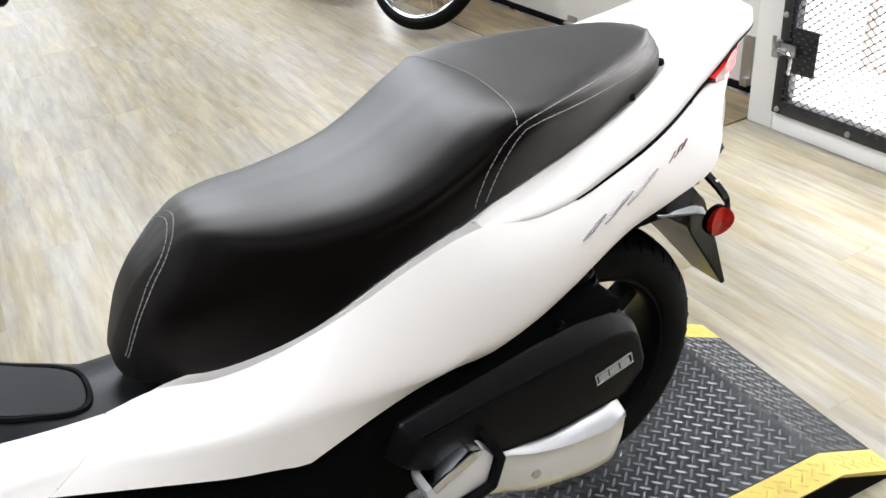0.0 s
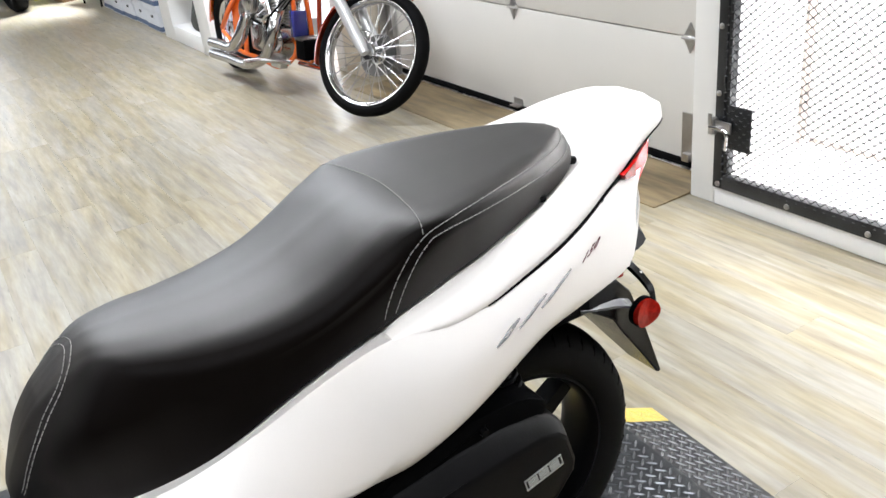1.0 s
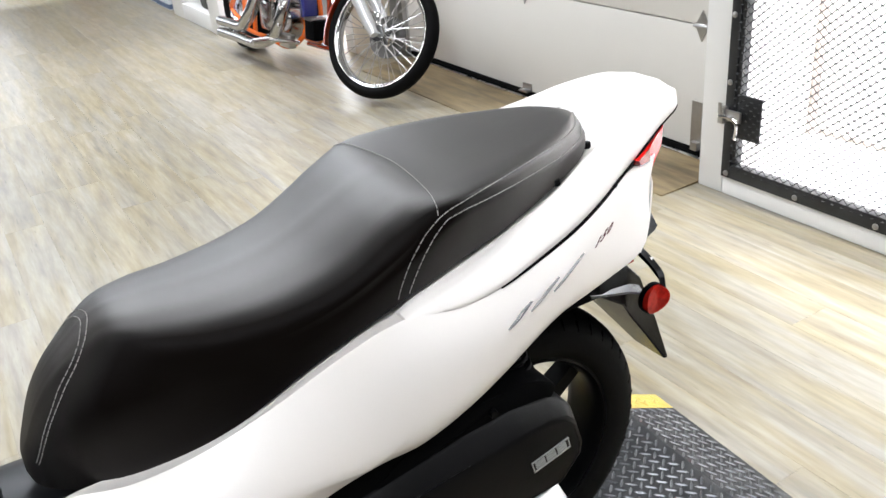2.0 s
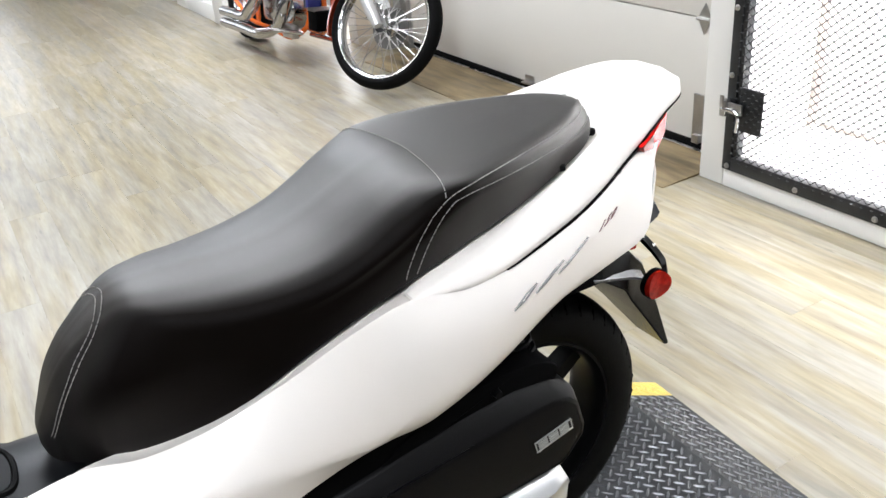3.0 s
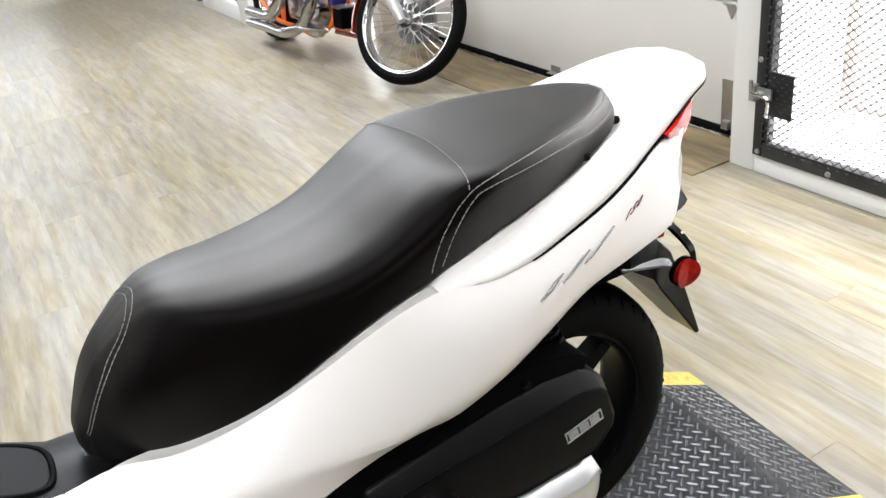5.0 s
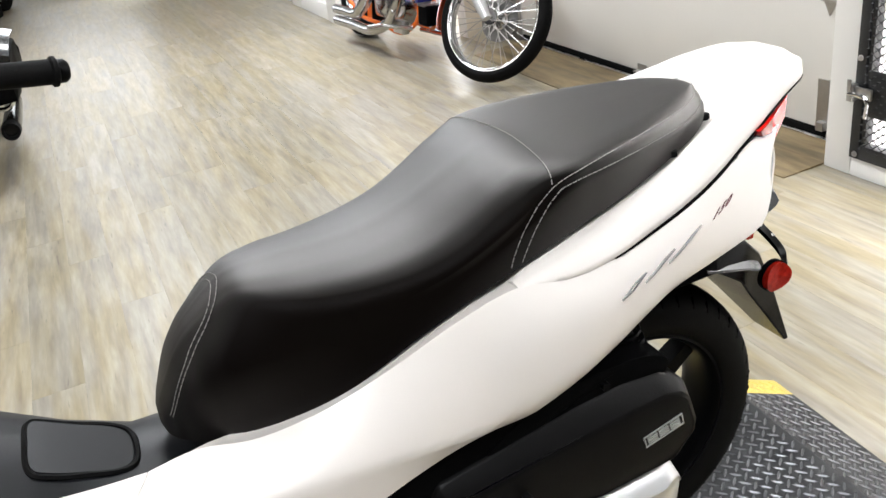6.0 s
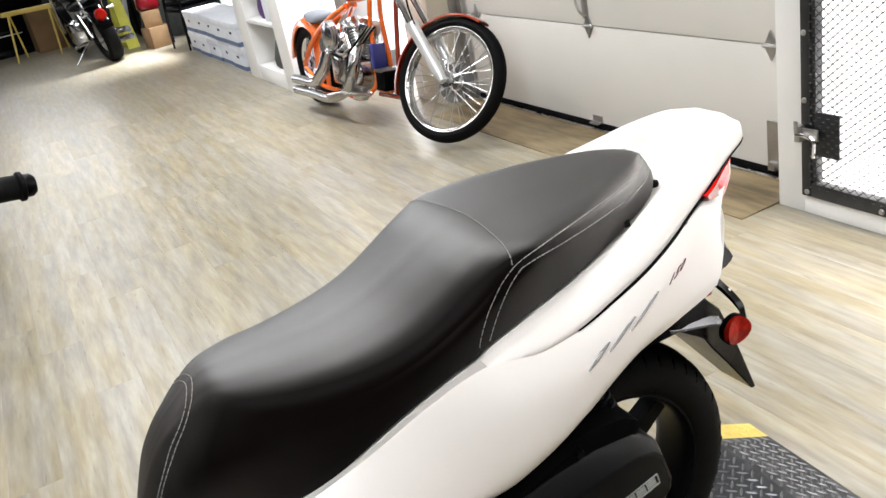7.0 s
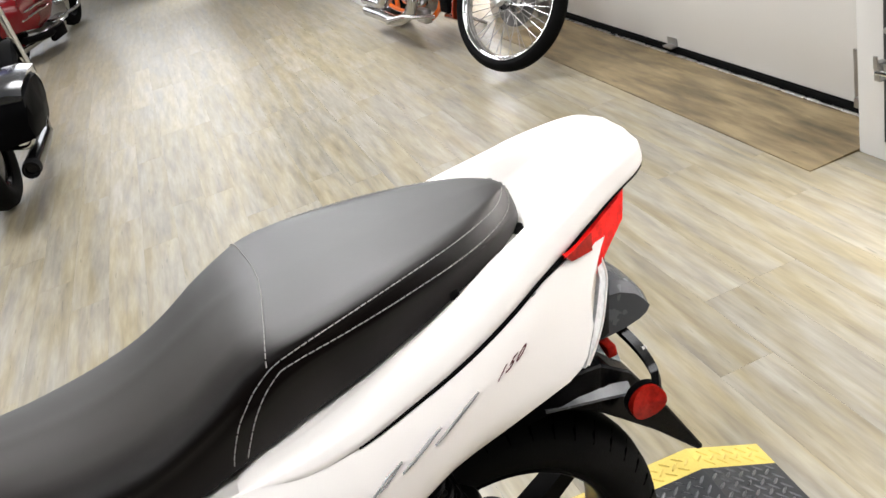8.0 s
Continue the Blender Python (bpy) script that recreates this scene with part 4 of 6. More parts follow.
sp("rear_red_reflector", box(0.045, 0.070, 0.21, 0.224, 0.698, 0.716, 0.003), M_REFLECTOR, None, "small red reflector")

# rear wheel
AX = (0.0, 0.0, 0.395)
R = 0.262
tyre_prof = [(-0.045, 0.178), (-0.056, 0.186), (-0.061, 0.205), (-0.060, 0.222), (-0.054, 0.238), (-0.041, 0.2515), (-0.022, 0.259), (0, R), (0.022, 0.259), (0.041, 0.2515), (0.054, 0.238), (0.060, 0.222), (0.061, 0.205), (0.056, 0.186), (0.045, 0.178), (0, 0.175), (-0.045, 0.178)]
wheel = sp("rear_wheel", spin([(-0.046, 0.180), (-0.050, 0.182), (-0.052, 0.176), (-0.046, 0.172), (-0.03, 0.168), (0.03, 0.168), (0.046, 0.172), (0.052, 0.176), (0.050, 0.182), (0.046, 0.180), (-0.046, 0.180)], AX, "x", 64), M_RIM, None, "black cast rear wheel")
tyre = sp("tyre", spin(tyre_prof, AX, "x", 80), M_RUBBER, wheel, "black tubeless tyre", 60)
# thin ribs on the tyre; their near-black tone paints the grooves' shade
groove = bmesh.new()
for k in range(44):
    a = 2 * math.pi * k / 44
    for s in (1, -1):
        pts = []
        for w, r, da in ((0.012, 0.2605, 0.0), (0.030, 0.2555, 0.05), (0.047, 0.2465, 0.07), (0.056, 0.2345, 0.06)):
            b = a + da + (0.07 if s < 0 else 0)
            pts.append(Vector(AX) + Vector((s * w, (r - 0.0011) * math.cos(b), (r - 0.0011) * math.sin(b))))
        tube(pts, [0.0012, 0.0024, 0.0024, 0.0012], 4, groove)
tagged(sp("tread_pattern", groove, M_GROOVE_SHADE, wheel, "thin ribs, near black for the shade in tread grooves"), "", "", "", "stuff")
for k in range(5):
    a = 2 * math.pi * k / 5 + 0.61
    bm = bmesh.new()
    for da in (0.0,):
        c0, c1 = (0.045, a), (0.171, a)
        q = [Vector(AX) + Vector((0, r * math.cos(t), r * math.sin(t))) for r, t in (c0, c1)]
        n = Vector((0, -(q[1] - q[0]).z, (q[1] - q[0]).y)).normalized()
        add_loft(bm, [[q[0] + n * 0.017 + Vector((-0.02, 0, 0)), q[0] + n * 0.017 + Vector((0.02, 0, 0)), q[0] - n * 0.017 + Vector((0.02, 0, 0)), q[0] - n * 0.017 + Vector((-0.02, 0, 0))],
                      [q[1] + n * 0.012 + Vector((-0.018, 0, 0)), q[1] + n * 0.012 + Vector((0.018, 0, 0)), q[1] - n * 0.012 + Vector((0.018, 0, 0)), q[1] - n * 0.012 + Vector((-0.018, 0, 0))]])
    sp("spoke", bm, M_RIM, wheel)
sp("hub", spin([(-0.06, 0), (-0.06, 0.05), (0.06, 0.05), (0.06, 0)], AX, "x", 32), M_RIM, wheel)

# swing unit: belt case, silver cover, shock, footboard
FACE = [(-0.430, 0.535), (-0.400, 0.565), (-0.196, 0.591), (-0.120, 0.597), (-0.068, 0.600), (-0.035, 0.592), (-0.021, 0.578), (-0.009, 0.531), (-0.012, 0.512), (-0.048, 0.474), (-0.184, 0.466), (-0.360, 0.490)]
WALL = [(-0.445, 0.545), (-0.415, 0.590), (-0.196, 0.623), (-0.121, 0.629), (-0.055, 0.622), (-0.030, 0.608), (-0.012, 0.590), (-0.001, 0.535), (-0.003, 0.505), (-0.045, 0.460), (-0.184, 0.452), (-0.365, 0.475)]
body = loft([[(x, y, z) for y, z in ring] for x, ring in ((0.06, WALL), (0.186, WALL), (0.210, FACE), (0.2125, [(-0.15 + (y + 0.15) * 0.97, 0.535 + (z - 0.535) * 0.95) for y, z in FACE]), (0.2145, [(-0.15 + (y + 0.15) * 0.7, 0.535 + (z - 0.535) * 0.5) for y, z in FACE]))])
bmesh.ops.recalc_face_normals(body, faces=body.faces[:])
bmesh.ops.bevel(body, geom=[e for e in body.edges if e.calc_face_angle(0) > radians(18)], offset=0.006, segments=3, affect="EDGES", profile=0.5)
case = sp("belt_case", body, M_CASE, None, "matt black belt case", 60)
sp("case_upper", prism(rounded([(-0.36, 0.58), (-0.28, 0.638), (-0.15, 0.662), (-0.06, 0.652), (-0.035, 0.632), (-0.06, 0.60), (-0.20, 0.59)]), "x", 0.06, 0.185, 0.006), M_BLACK, case, "", 30)
for y, z in ((-0.15, 0.640),):
    sp("case_bolt", spin([(0, 0), (0, 0.007), (0.008, 0.006), (0.008, 0)], (0.186, y, z), "x", 10), M_RIM, case)
tag = Matrix.Translation((0.2150, -0.071, 0.541)) @ Matrix.Rotation(radians(90), 4, "Z") @ Matrix.Rotation(radians(90), 4, "X") @ Matrix.Rotation(radians(12), 4, "Z")
rim = add_box(add_box(bmesh.new(), -0.035, 0.035, -0.0105, -0.0082, -0.001, 0.0014, 0.0005, tag), -0.035, 0.035, 0.0082, 0.0105, -0.001, 0.0014, 0.0005, tag)
for a, b in ((-0.035, -0.0328), (0.0328, 0.035)):
    add_box(rim, a, b, -0.0081, 0.0081, -0.001, 0.0014, 0.0005, tag)
badge = sp("case_badge", rim, M_BADGE, case, "small silver badge frame on the belt case")
for k in range(3):
    bars = bmesh.new()
    x0, x1 = -0.0295 + 0.0202 * k, -0.0120 + 0.0202 * k
    for z0, z1 in ((0.0030, 0.0058), (-0.0014, 0.0012), (-0.0058, -0.0030)):
        add_box(bars, x0, x1, z0, z1, -0.001, 0.0014, 0, tag)
    sp("badge_bar", bars, M_BADGE, badge)
SIL = smooth_keys([
    (-0.335, 0.485, 0.470, 0.410), (-0.276, 0.490, 0.476, 0.382), (-0.215, 0.469, 0.451, 0.352), (-0.154, 0.458, 0.434, 0.338), (-0.111, 0.457, 0.428, 0.329),
    (-0.077, 0.458, 0.427, 0.330), (-0.046, 0.454, 0.431, 0.341), (-0.032, 0.440, 0.424, 0.364), (-0.024, 0.415, 0.408, 0.395),
])
rings = []
for k in range(49):
    y = -0.335 + 0.311 * math.sin(math.pi / 2 * k / 48)
    zt, zr, zb = SIL(y)
    inn = 0.022 * max(0.0, (y + 0.075) / 0.051) ** 2
    rings.append([(0.10, y, zt - 0.004), (0.180 - inn, y, zt), (0.189 - inn, y, zt - 0.001), (0.2135 - inn, y, zr + 0.002), (0.2155 - inn, y, zr - 0.002), (0.2115 - inn, y, zr - 0.007), (0.2125 - inn, y, zr - 0.3 * (zr - zb)), (0.211 - inn, y, zb + 0.35 * (zr - zb)), (0.205 - inn, y, zb + 0.12 * (zr - zb)), (0.19 - inn, y, zb), (0.10, y, zb)])
cover = sp("silver_cover", loft(rings), M_SILVER, None, "silver painted engine cover", 65)
sp("cover_bolt", spin([(0, 0), (0, 0.008), (0.005, 0.008), (0.005, 0)], (0.2105, -0.215, 0.405), "x", 14), M_STEEL, cover)
shock = sp("shock_absorber", tube([(0.125, -0.03, 0.545), (0.12, -0.105, 0.745)], 0.016, 12), M_RIM, None, "black rear shock absorber")
coil = [Vector((0.125, -0.035, 0.56)).lerp(Vector((0.12, -0.10, 0.735)), k / 120) + Vector((0.026 * math.cos(k * 0.52), 0.026 * math.sin(k * 0.52), 0)) for k in range(121)]
sp("spring", tube(coil, 0.0045, 6), M_RIM, shock)
sp("engine_block", loft([[(x, y, z) for x, z in ((-0.12, 0.36), (0.10, 0.36), (0.10, 0.56), (-0.12, 0.56))] for y in (-0.42, -0.02)]), M_BLACK, None, "dark engine block")
sp("airbox", loft([[(x, -0.40, z) for x, z in ((0.08, 0.56), (0.16, 0.56), (0.16, 0.66), (0.08, 0.66))], [(x, -0.12, z) for x, z in ((0.08, 0.62), (0.15, 0.62), (0.15, 0.72), (0.08, 0.72))]]), M_BLACK, None, "black air filter box")
sp("under_tray", loft([[(x, y, z) for x, z in ((-0.13, 0.58 + d), (0.13, 0.58 + d), (0.10, 0.68 + d), (-0.10, 0.68 + d))] for y, d in ((-0.60, 0.0), (-0.30, 0.05), (0.0, 0.15), (0.10, 0.17))]), M_BLACK, None, "black under-seat box")
LOWER = [(-0.85, 0.40), (-0.85, 0.718), (-0.70, 0.664), (-0.55, 0.612), (-0.46, 0.630), (-0.36, 0.648), (-0.27, 0.660), (-0.255, 0.640), (-0.335, 0.565), (-0.40, 0.46), (-0.52, 0.36), (-0.75, 0.33)]
for s in (1, -1):
    sp("lower_panel", mirrored(prism(LOWER if s > 0 else [(y, min(z, 0.60)) for y, z in LOWER], "x", 0.10, 0.182, 0.006), s), M_BLACK, None, "matt black lower side panel", 30)
    step = sp("footpeg", mirrored(prism([(-0.405, 0.472), (-0.41, 0.500), (-0.335, 0.528), (-0.312, 0.530), (-0.296, 0.505), (-0.312, 0.462), (-0.38, 0.452)], "x", 0.185, 0.236, 0.009), s), M_SILVER, None, "folded silver pillion footpeg", 30)
    sp("peg_grip", mirrored(prism([(-0.30, 0.545), (-0.282, 0.50), (-0.30, 0.45), (-0.37, 0.43), (-0.37, 0.445), (-0.31, 0.462), (-0.295, 0.50), (-0.31, 0.54)], "x", 0.19, 0.242, 0.004), s), M_RUBBER, step)
    sp("peg_plate", mirrored(prism([(-0.40, 0.505), (-0.335, 0.535), (-0.318, 0.533), (-0.33, 0.520), (-0.395, 0.492)], "x", 0.2, 0.240, 0.003), s), M_CHROME, step)
# centre stand down on the platform
for s in (1, -1):
    sp("stand_leg", tube([(s * 0.09, -0.30, 0.36), (s * 0.13, -0.22, 0.22), (s * 0.15, -0.20, PLAT + 0.008)], 0.011, 10), M_STEEL, None, "steel centre stand leg")
sp("stand_foot", tube([(0.185, -0.19, PLAT + 0.010), (0.09, -0.20, PLAT + 0.010)], 0.010, 8), M_STEEL)
sp("stand_foot", tube([(-0.185, -0.19, PLAT + 0.010), (-0.09, -0.20, PLAT + 0.010)], 0.010, 8), M_STEEL)

# small dark plugs in the grab rails
for s in (1, -1):
    for x, y, z in ((0.118, 0.024, 0.918), (0.050, 0.138, 0.924)):
        sp("rail_plug", spin([(-0.004, 0), (-0.004, 0.008), (0.004, 0.007), (0.006, 0)], (s * x, y, z), "z", 12), M_RUBBER, None, "dark rail plug")


# side badge: slanted chrome shapes that follow the panel below the joint strip
def on_flank(a, t, out, s):
    """A place a metres along the badge line and t above it."""
    y, z = -0.139 + a * 0.972, 0.803 + a * 0.240 + t
    lo, hi = 0.0, 1.0
    for _ in range(18):
        u = (lo + hi) / 2
        p = flank(y, u)
        lo, hi = (u, hi) if p.z > z else (lo, u)
    return Vector((s * (p.x + out), p.y, p.z))


def stroke(bm, path, wide, s):
    """A raised flat stroke along places (a, t) of the badge."""
    rows = []
    for i, (a, t) in enumerate(path):
        p, q = path[max(i - 1, 0)], path[min(i + 1, len(path) - 1)]
        d = math.hypot(q[0] - p[0], q[1] - p[1]) or 1
        n = (-(q[1] - p[1]) / d * wide / 2, (q[0] - p[0]) / d * wide / 2)
        rows.append([on_flank(a + n[0], t + n[1], 0.0005, s), on_flank(a + n[0], t + n[1], 0.0028, s), on_flank(a - n[0], t - n[1], 0.0028, s), on_flank(a - n[0], t - n[1], 0.0005, s)])
    add_loft(bm, rows)


def fine(path, n=6):
    return [(p[0] + (q[0] - p[0]) * k / n, p[1] + (q[1] - p[1]) * k / n) for p, q in zip(path, path[1:]) for k in range(n)] + [path[-1]]


for s in (1, -1):
    for a, b, w in ((0.0, 0.046, 0.0060), (0.044, 0.102, 0.0064), (0.092, 0.158, 0.0068)):
        shape = [[(a, -w), (b - 0.020, w * 0.62), (b, w), (a + 0.020, -w * 0.62), (a, -w)]]
        glyph = bmesh.new()
        for path in shape:
            stroke(glyph, fine(path), 0.0011, s)
        sp("badge_mark", glyph, M_BADGE, None, "raised chrome badge shape")
    nums = letters("150", 0.0120, 0.0005, Matrix.Identity(4), 1.25, 0.7)
    for v in nums.verts:
        v.co = on_flank(0.206 + 2.1 * v.co.x, 0.001 + v.co.y, 0.0016 + v.co.z, s)
    sp("badge_number", nums, M_BADGE_RED, None, "dark red model number")

# centre tunnel with fuel lid
tun = []
for y, w, z in ((-0.60, 0.100, 0.665), (-0.70, 0.098, 0.686), (-0.76, 0.092, 0.692), (-0.84, 0.100, 0.727), (-0.95, 0.116, 0.790), (-1.06, 0.13, 0.85), (-1.12, 0.15, 0.92)):
    tun.append([Vector((x * w, y, z - d)) for x, d in ((-1.2, 0.25), (-1.15, 0.06), (-1.0, 0.022), (-0.6, 0.004), (0, 0), (0.6, 0.004), (1.0, 0.022), (1.15, 0.06), (1.2, 0.25))])
tunnel = sp("centre_tunnel", loft(tun), M_TUNNEL, None, "dark grey plastic centre tunnel", 40)


def tunnel_z(x, y):
    keys = ((-0.60, 0.665), (-0.70, 0.686), (-0.76, 0.692), (-0.84, 0.727), (-0.95, 0.790))
    z = float(np.interp(-y, [-k for k, _ in keys], [v for _, v in keys]))
    return z - 0.004 * min(1, abs(x) / 0.07)


LID = rounded([(-0.757, 0.0), (-0.760, 0.030), (-0.766, 0.043), (-0.782, 0.053), (-0.82, 0.058), (-0.862, 0.062), (-0.871, 0.061), (-0.876, 0.052), (-0.878, 0.0), (-0.876, -0.052), (-0.871, -0.061), (-0.862, -0.062), (-0.82, -0.058), (-0.782, -0.053), (-0.766, -0.043), (-0.760, -0.030)], 60)
lid = bmesh.new()
add_loft(lid, [[Vector((x * 0.93, -0.82 + (y + 0.82) * 0.93, tunnel_z(x, y) + h)) for y, x in LID] for h in (-0.02, 0.0035)])
sp("fuel_lid", lid, M_TUNNEL, tunnel, "flush fuel filler lid", 30)
rim_pts = [Vector((x, y, tunnel_z(x, y) + 0.0005)) for y, x in LID]
sp("lid_groove", tube(rim_pts, 0.0042, 6, closed=True), M_RUBBER, tunnel, "black lid groove")

# front body, mostly ahead of the walk
for s in (1, -1):
    rows = []
    for k in range(17):
        y = -0.748 - 0.42 * k / 16
        f = k / 16
        t0 = Vector((0.130 + 0.05 * f, y, 0.733 + (0.057 * f + 0.10 * f * f if s > 0 else -0.13)))
        b0 = Vector((0.186 + 0.05 * f, y - 0.081, (0.700 + 0.03 * f) if s > 0 else 0.56 - 0.10 * f))
        if k == 0:
            t1, b1 = t0, b0
        col = [flank(-0.745, j / 13) + (t0 - t1).lerp(b0 - b1, j / 13) + Vector((0, -0.0022, 0)) for j in range(14)]
        if s < 0:
            col = [q - Vector((0, 0, 0.15)) for q in col]
        rows.append([col[0] + Vector((-0.006, 0, -0.006))] + col)
    sp("front_side_panel", mirrored(skin(rows), s), M_PEARL, None, "pearl white front side panel", 45)
    sp("floorboard", mirrored(box(0.12, 0.24, -1.20, -0.62, 0.40, 0.43, 0.01), s), M_BLACK, None, "black floorboard")
sp("leg_shield", loft([[(x * w, y, z) for x, y in ((-1, -1.16 + b), (-0.6, -1.20 + b), (0, -1.21 + b), (0.6, -1.20 + b), (1, -1.16 + b), (0.7, -1.26 + b), (0, -1.34 + b), (-0.7, -1.26 + b))] for w, z, b in ((0.20, 0.42, 0.0), (0.24, 0.62, 0.0), (0.24, 0.85, 0.06), (0.16, 1.02, 0.12), (0.10, 1.08, 0.14))]), M_PEARL, None, "pearl white leg shield", 40)
fw = sp("front_wheel", spin(tyre_prof, (0, -1.315, 0.395), "x", 56), M_RUBBER, None, "black front tyre", 60)
sp("front_rim", spin([(-0.04, 0.178), (-0.044, 0.16), (0.044, 0.16), (0.04, 0.178), (-0.04, 0.178)], (0, -1.315, 0.395), "x", 48), M_RIM, fw)
sp("front_disc", spin([(-0.03, 0), (-0.03, 0.15), (0.03, 0.15), (0.03, 0)], (0, -1.315, 0.395), "x", 32), M_RIM, fw)
for s in (1, -1):
    sp("fork_leg", tube([(s * 0.075, -1.315, 0.395), (s * 0.075, -1.17, 0.82)], 0.018, 10), M_RIM)
sp("front_mudguard", loft([[Vector((x, -1.315 + 0.285 * math.cos(a), 0.395 + 0.285 * math.sin(a))) for x in (-0.07, 0.07)] + [Vector((x, -1.315 + 0.275 * math.cos(a), 0.395 + 0.275 * math.sin(a))) for x in (0.07, -0.07)] for a in (radians(30 + 10 * k) for k in range(12))]), M_PEARL)
bar = sp("handlebar", tube(bent([(-0.243, -0.83, 1.154), (-0.15, -0.97, 1.13), (0.0, -1.03, 1.09), (0.15, -1.02, 1.10), (0.30, -0.93, 1.12)], 20), 0.014, 10), M_RIM, None, "black handlebar")
for a, b in (((-0.274, -0.689, 1.129), (-0.245, -0.820, 1.152)), ((0.33, -0.80, 1.13), (0.29, -0.935, 1.12))):
    a, b = Vector(a), Vector(b)
    grip = sp("grip", tube([a.lerp(b, t) for t in (0.10, 0.12, 0.16, 0.18, 0.9, 1.0)], [0.0165, 0.021, 0.021, 0.0175, 0.0175, 0.019], 14), M_RUBBER, bar, "black rubber grip")
    sp("bar_end", tube([a, a.lerp(b, 0.04), a.lerp(b, 0.10)], [0.012, 0.0165, 0.0165], 14), M_RIM, bar)
    sp("switchgear", tube([b, b + (b - a) * 0.35], 0.026, 10), M_BLACK, bar)


# ---------------------------------------------------------------- motorcycles
def spoked_wheel(parent, name, centre, radius, width, rim_mat, tyre_mat, spokes=40, m=None):
    """A laced wheel that turns about its local y axis."""
    w2, c = width / 2, Vector(centre)
    rr = radius - width * 0.75
    m = m or Matrix.Identity(4)

    def put(n, bm, mat, par, label=""):
        bmesh.ops.transform(bm, matrix=m, verts=bm.verts[:])
        return part(n, bm, mat, par, label, 50)

    wheel = put(name, spin([(-w2 * 0.75, rr + 0.012), (-w2 * 0.8, rr + 0.006), (-w2 * 0.7, rr - 0.004), (-w2 * 0.35, rr - 0.016), (w2 * 0.35, rr - 0.016), (w2 * 0.7, rr - 0.004), (w2 * 0.8, rr + 0.006), (w2 * 0.75, rr + 0.012), (-w2 * 0.75, rr + 0.012)], c, "y", 56), rim_mat, parent, "chrome rim")
    put("tyre", spin([(-w2 * 0.7, rr), (-w2, rr + 0.025), (-w2 * 1.02, rr + 0.45 * (radius - rr)), (-w2 * 0.8, radius - 0.014), (-w2 * 0.4, radius - 0.003), (0, radius), (w2 * 0.4, radius - 0.003), (w2 * 0.8, radius - 0.014), (w2 * 1.02, rr + 0.45 * (radius - rr)), (w2, rr + 0.025), (w2 * 0.7, rr), (0, rr - 0.004), (-w2 * 0.7, rr)], c, "y", 56), tyre_mat, wheel, "black tyre")
    put("hub", spin([(-0.05, 0), (-0.05, 0.028), (-0.045, 0.045), (-0.02, 0.03), (0.02, 0.03), (0.045, 0.045), (0.05, 0.028), (0.05, 0)], c, "y", 24), rim_mat, wheel)
    for k in range(spokes):
        a = 2 * math.pi * k / spokes
        s = 1 if k % 2 else -1
        b = a + (0.32 if (k // 2) % 2 else -0.32)
        p = c + Vector((0.042 * math.cos(b), s * 0.042, 0.042 * math.sin(b)))
        q = c + Vector(((rr - 0.014) * math.cos(a), s * 0.006, (rr - 0.014) * math.sin(a)))
        put("spoke", tube([p, q], 0.0023, 5), M_STEEL, wheel)
    return wheel


def arc(centre, r, a0, a1, n=16):
    return [Vector((centre[0] + r * math.cos(radians(a0 + (a1 - a0) * k / n)), centre[1], centre[2] + r * math.sin(radians(a0 + (a1 - a0) * k / n)))) for k in range(n + 1)]


def fender(centre, r, a0, a1, half, drop=0.05, thick=0.005):
    """A rounded mudguard over a wheel that turns about y."""
    rings = []
    for p in arc(centre, 1.0, a0, a1, 22):
        d = (p - Vector(centre)).normalized()
        prof = [(-half, -drop), (-half * 0.9, -drop * 0.35), (-half * 0.55, -0.004), (0, 0), (half * 0.55, -0.004), (half * 0.9, -drop * 0.35), (half, -drop)]
        outer = [Vector(centre) + d * (r + h) + Vector((0, y, 0)) for y, h in prof]
        inner = [Vector(centre) + d * (r + h - thick) + Vector((0, y * 0.96, 0)) for y, h in prof]
        rings.append(outer + inner[::-1])
    return loft(rings)


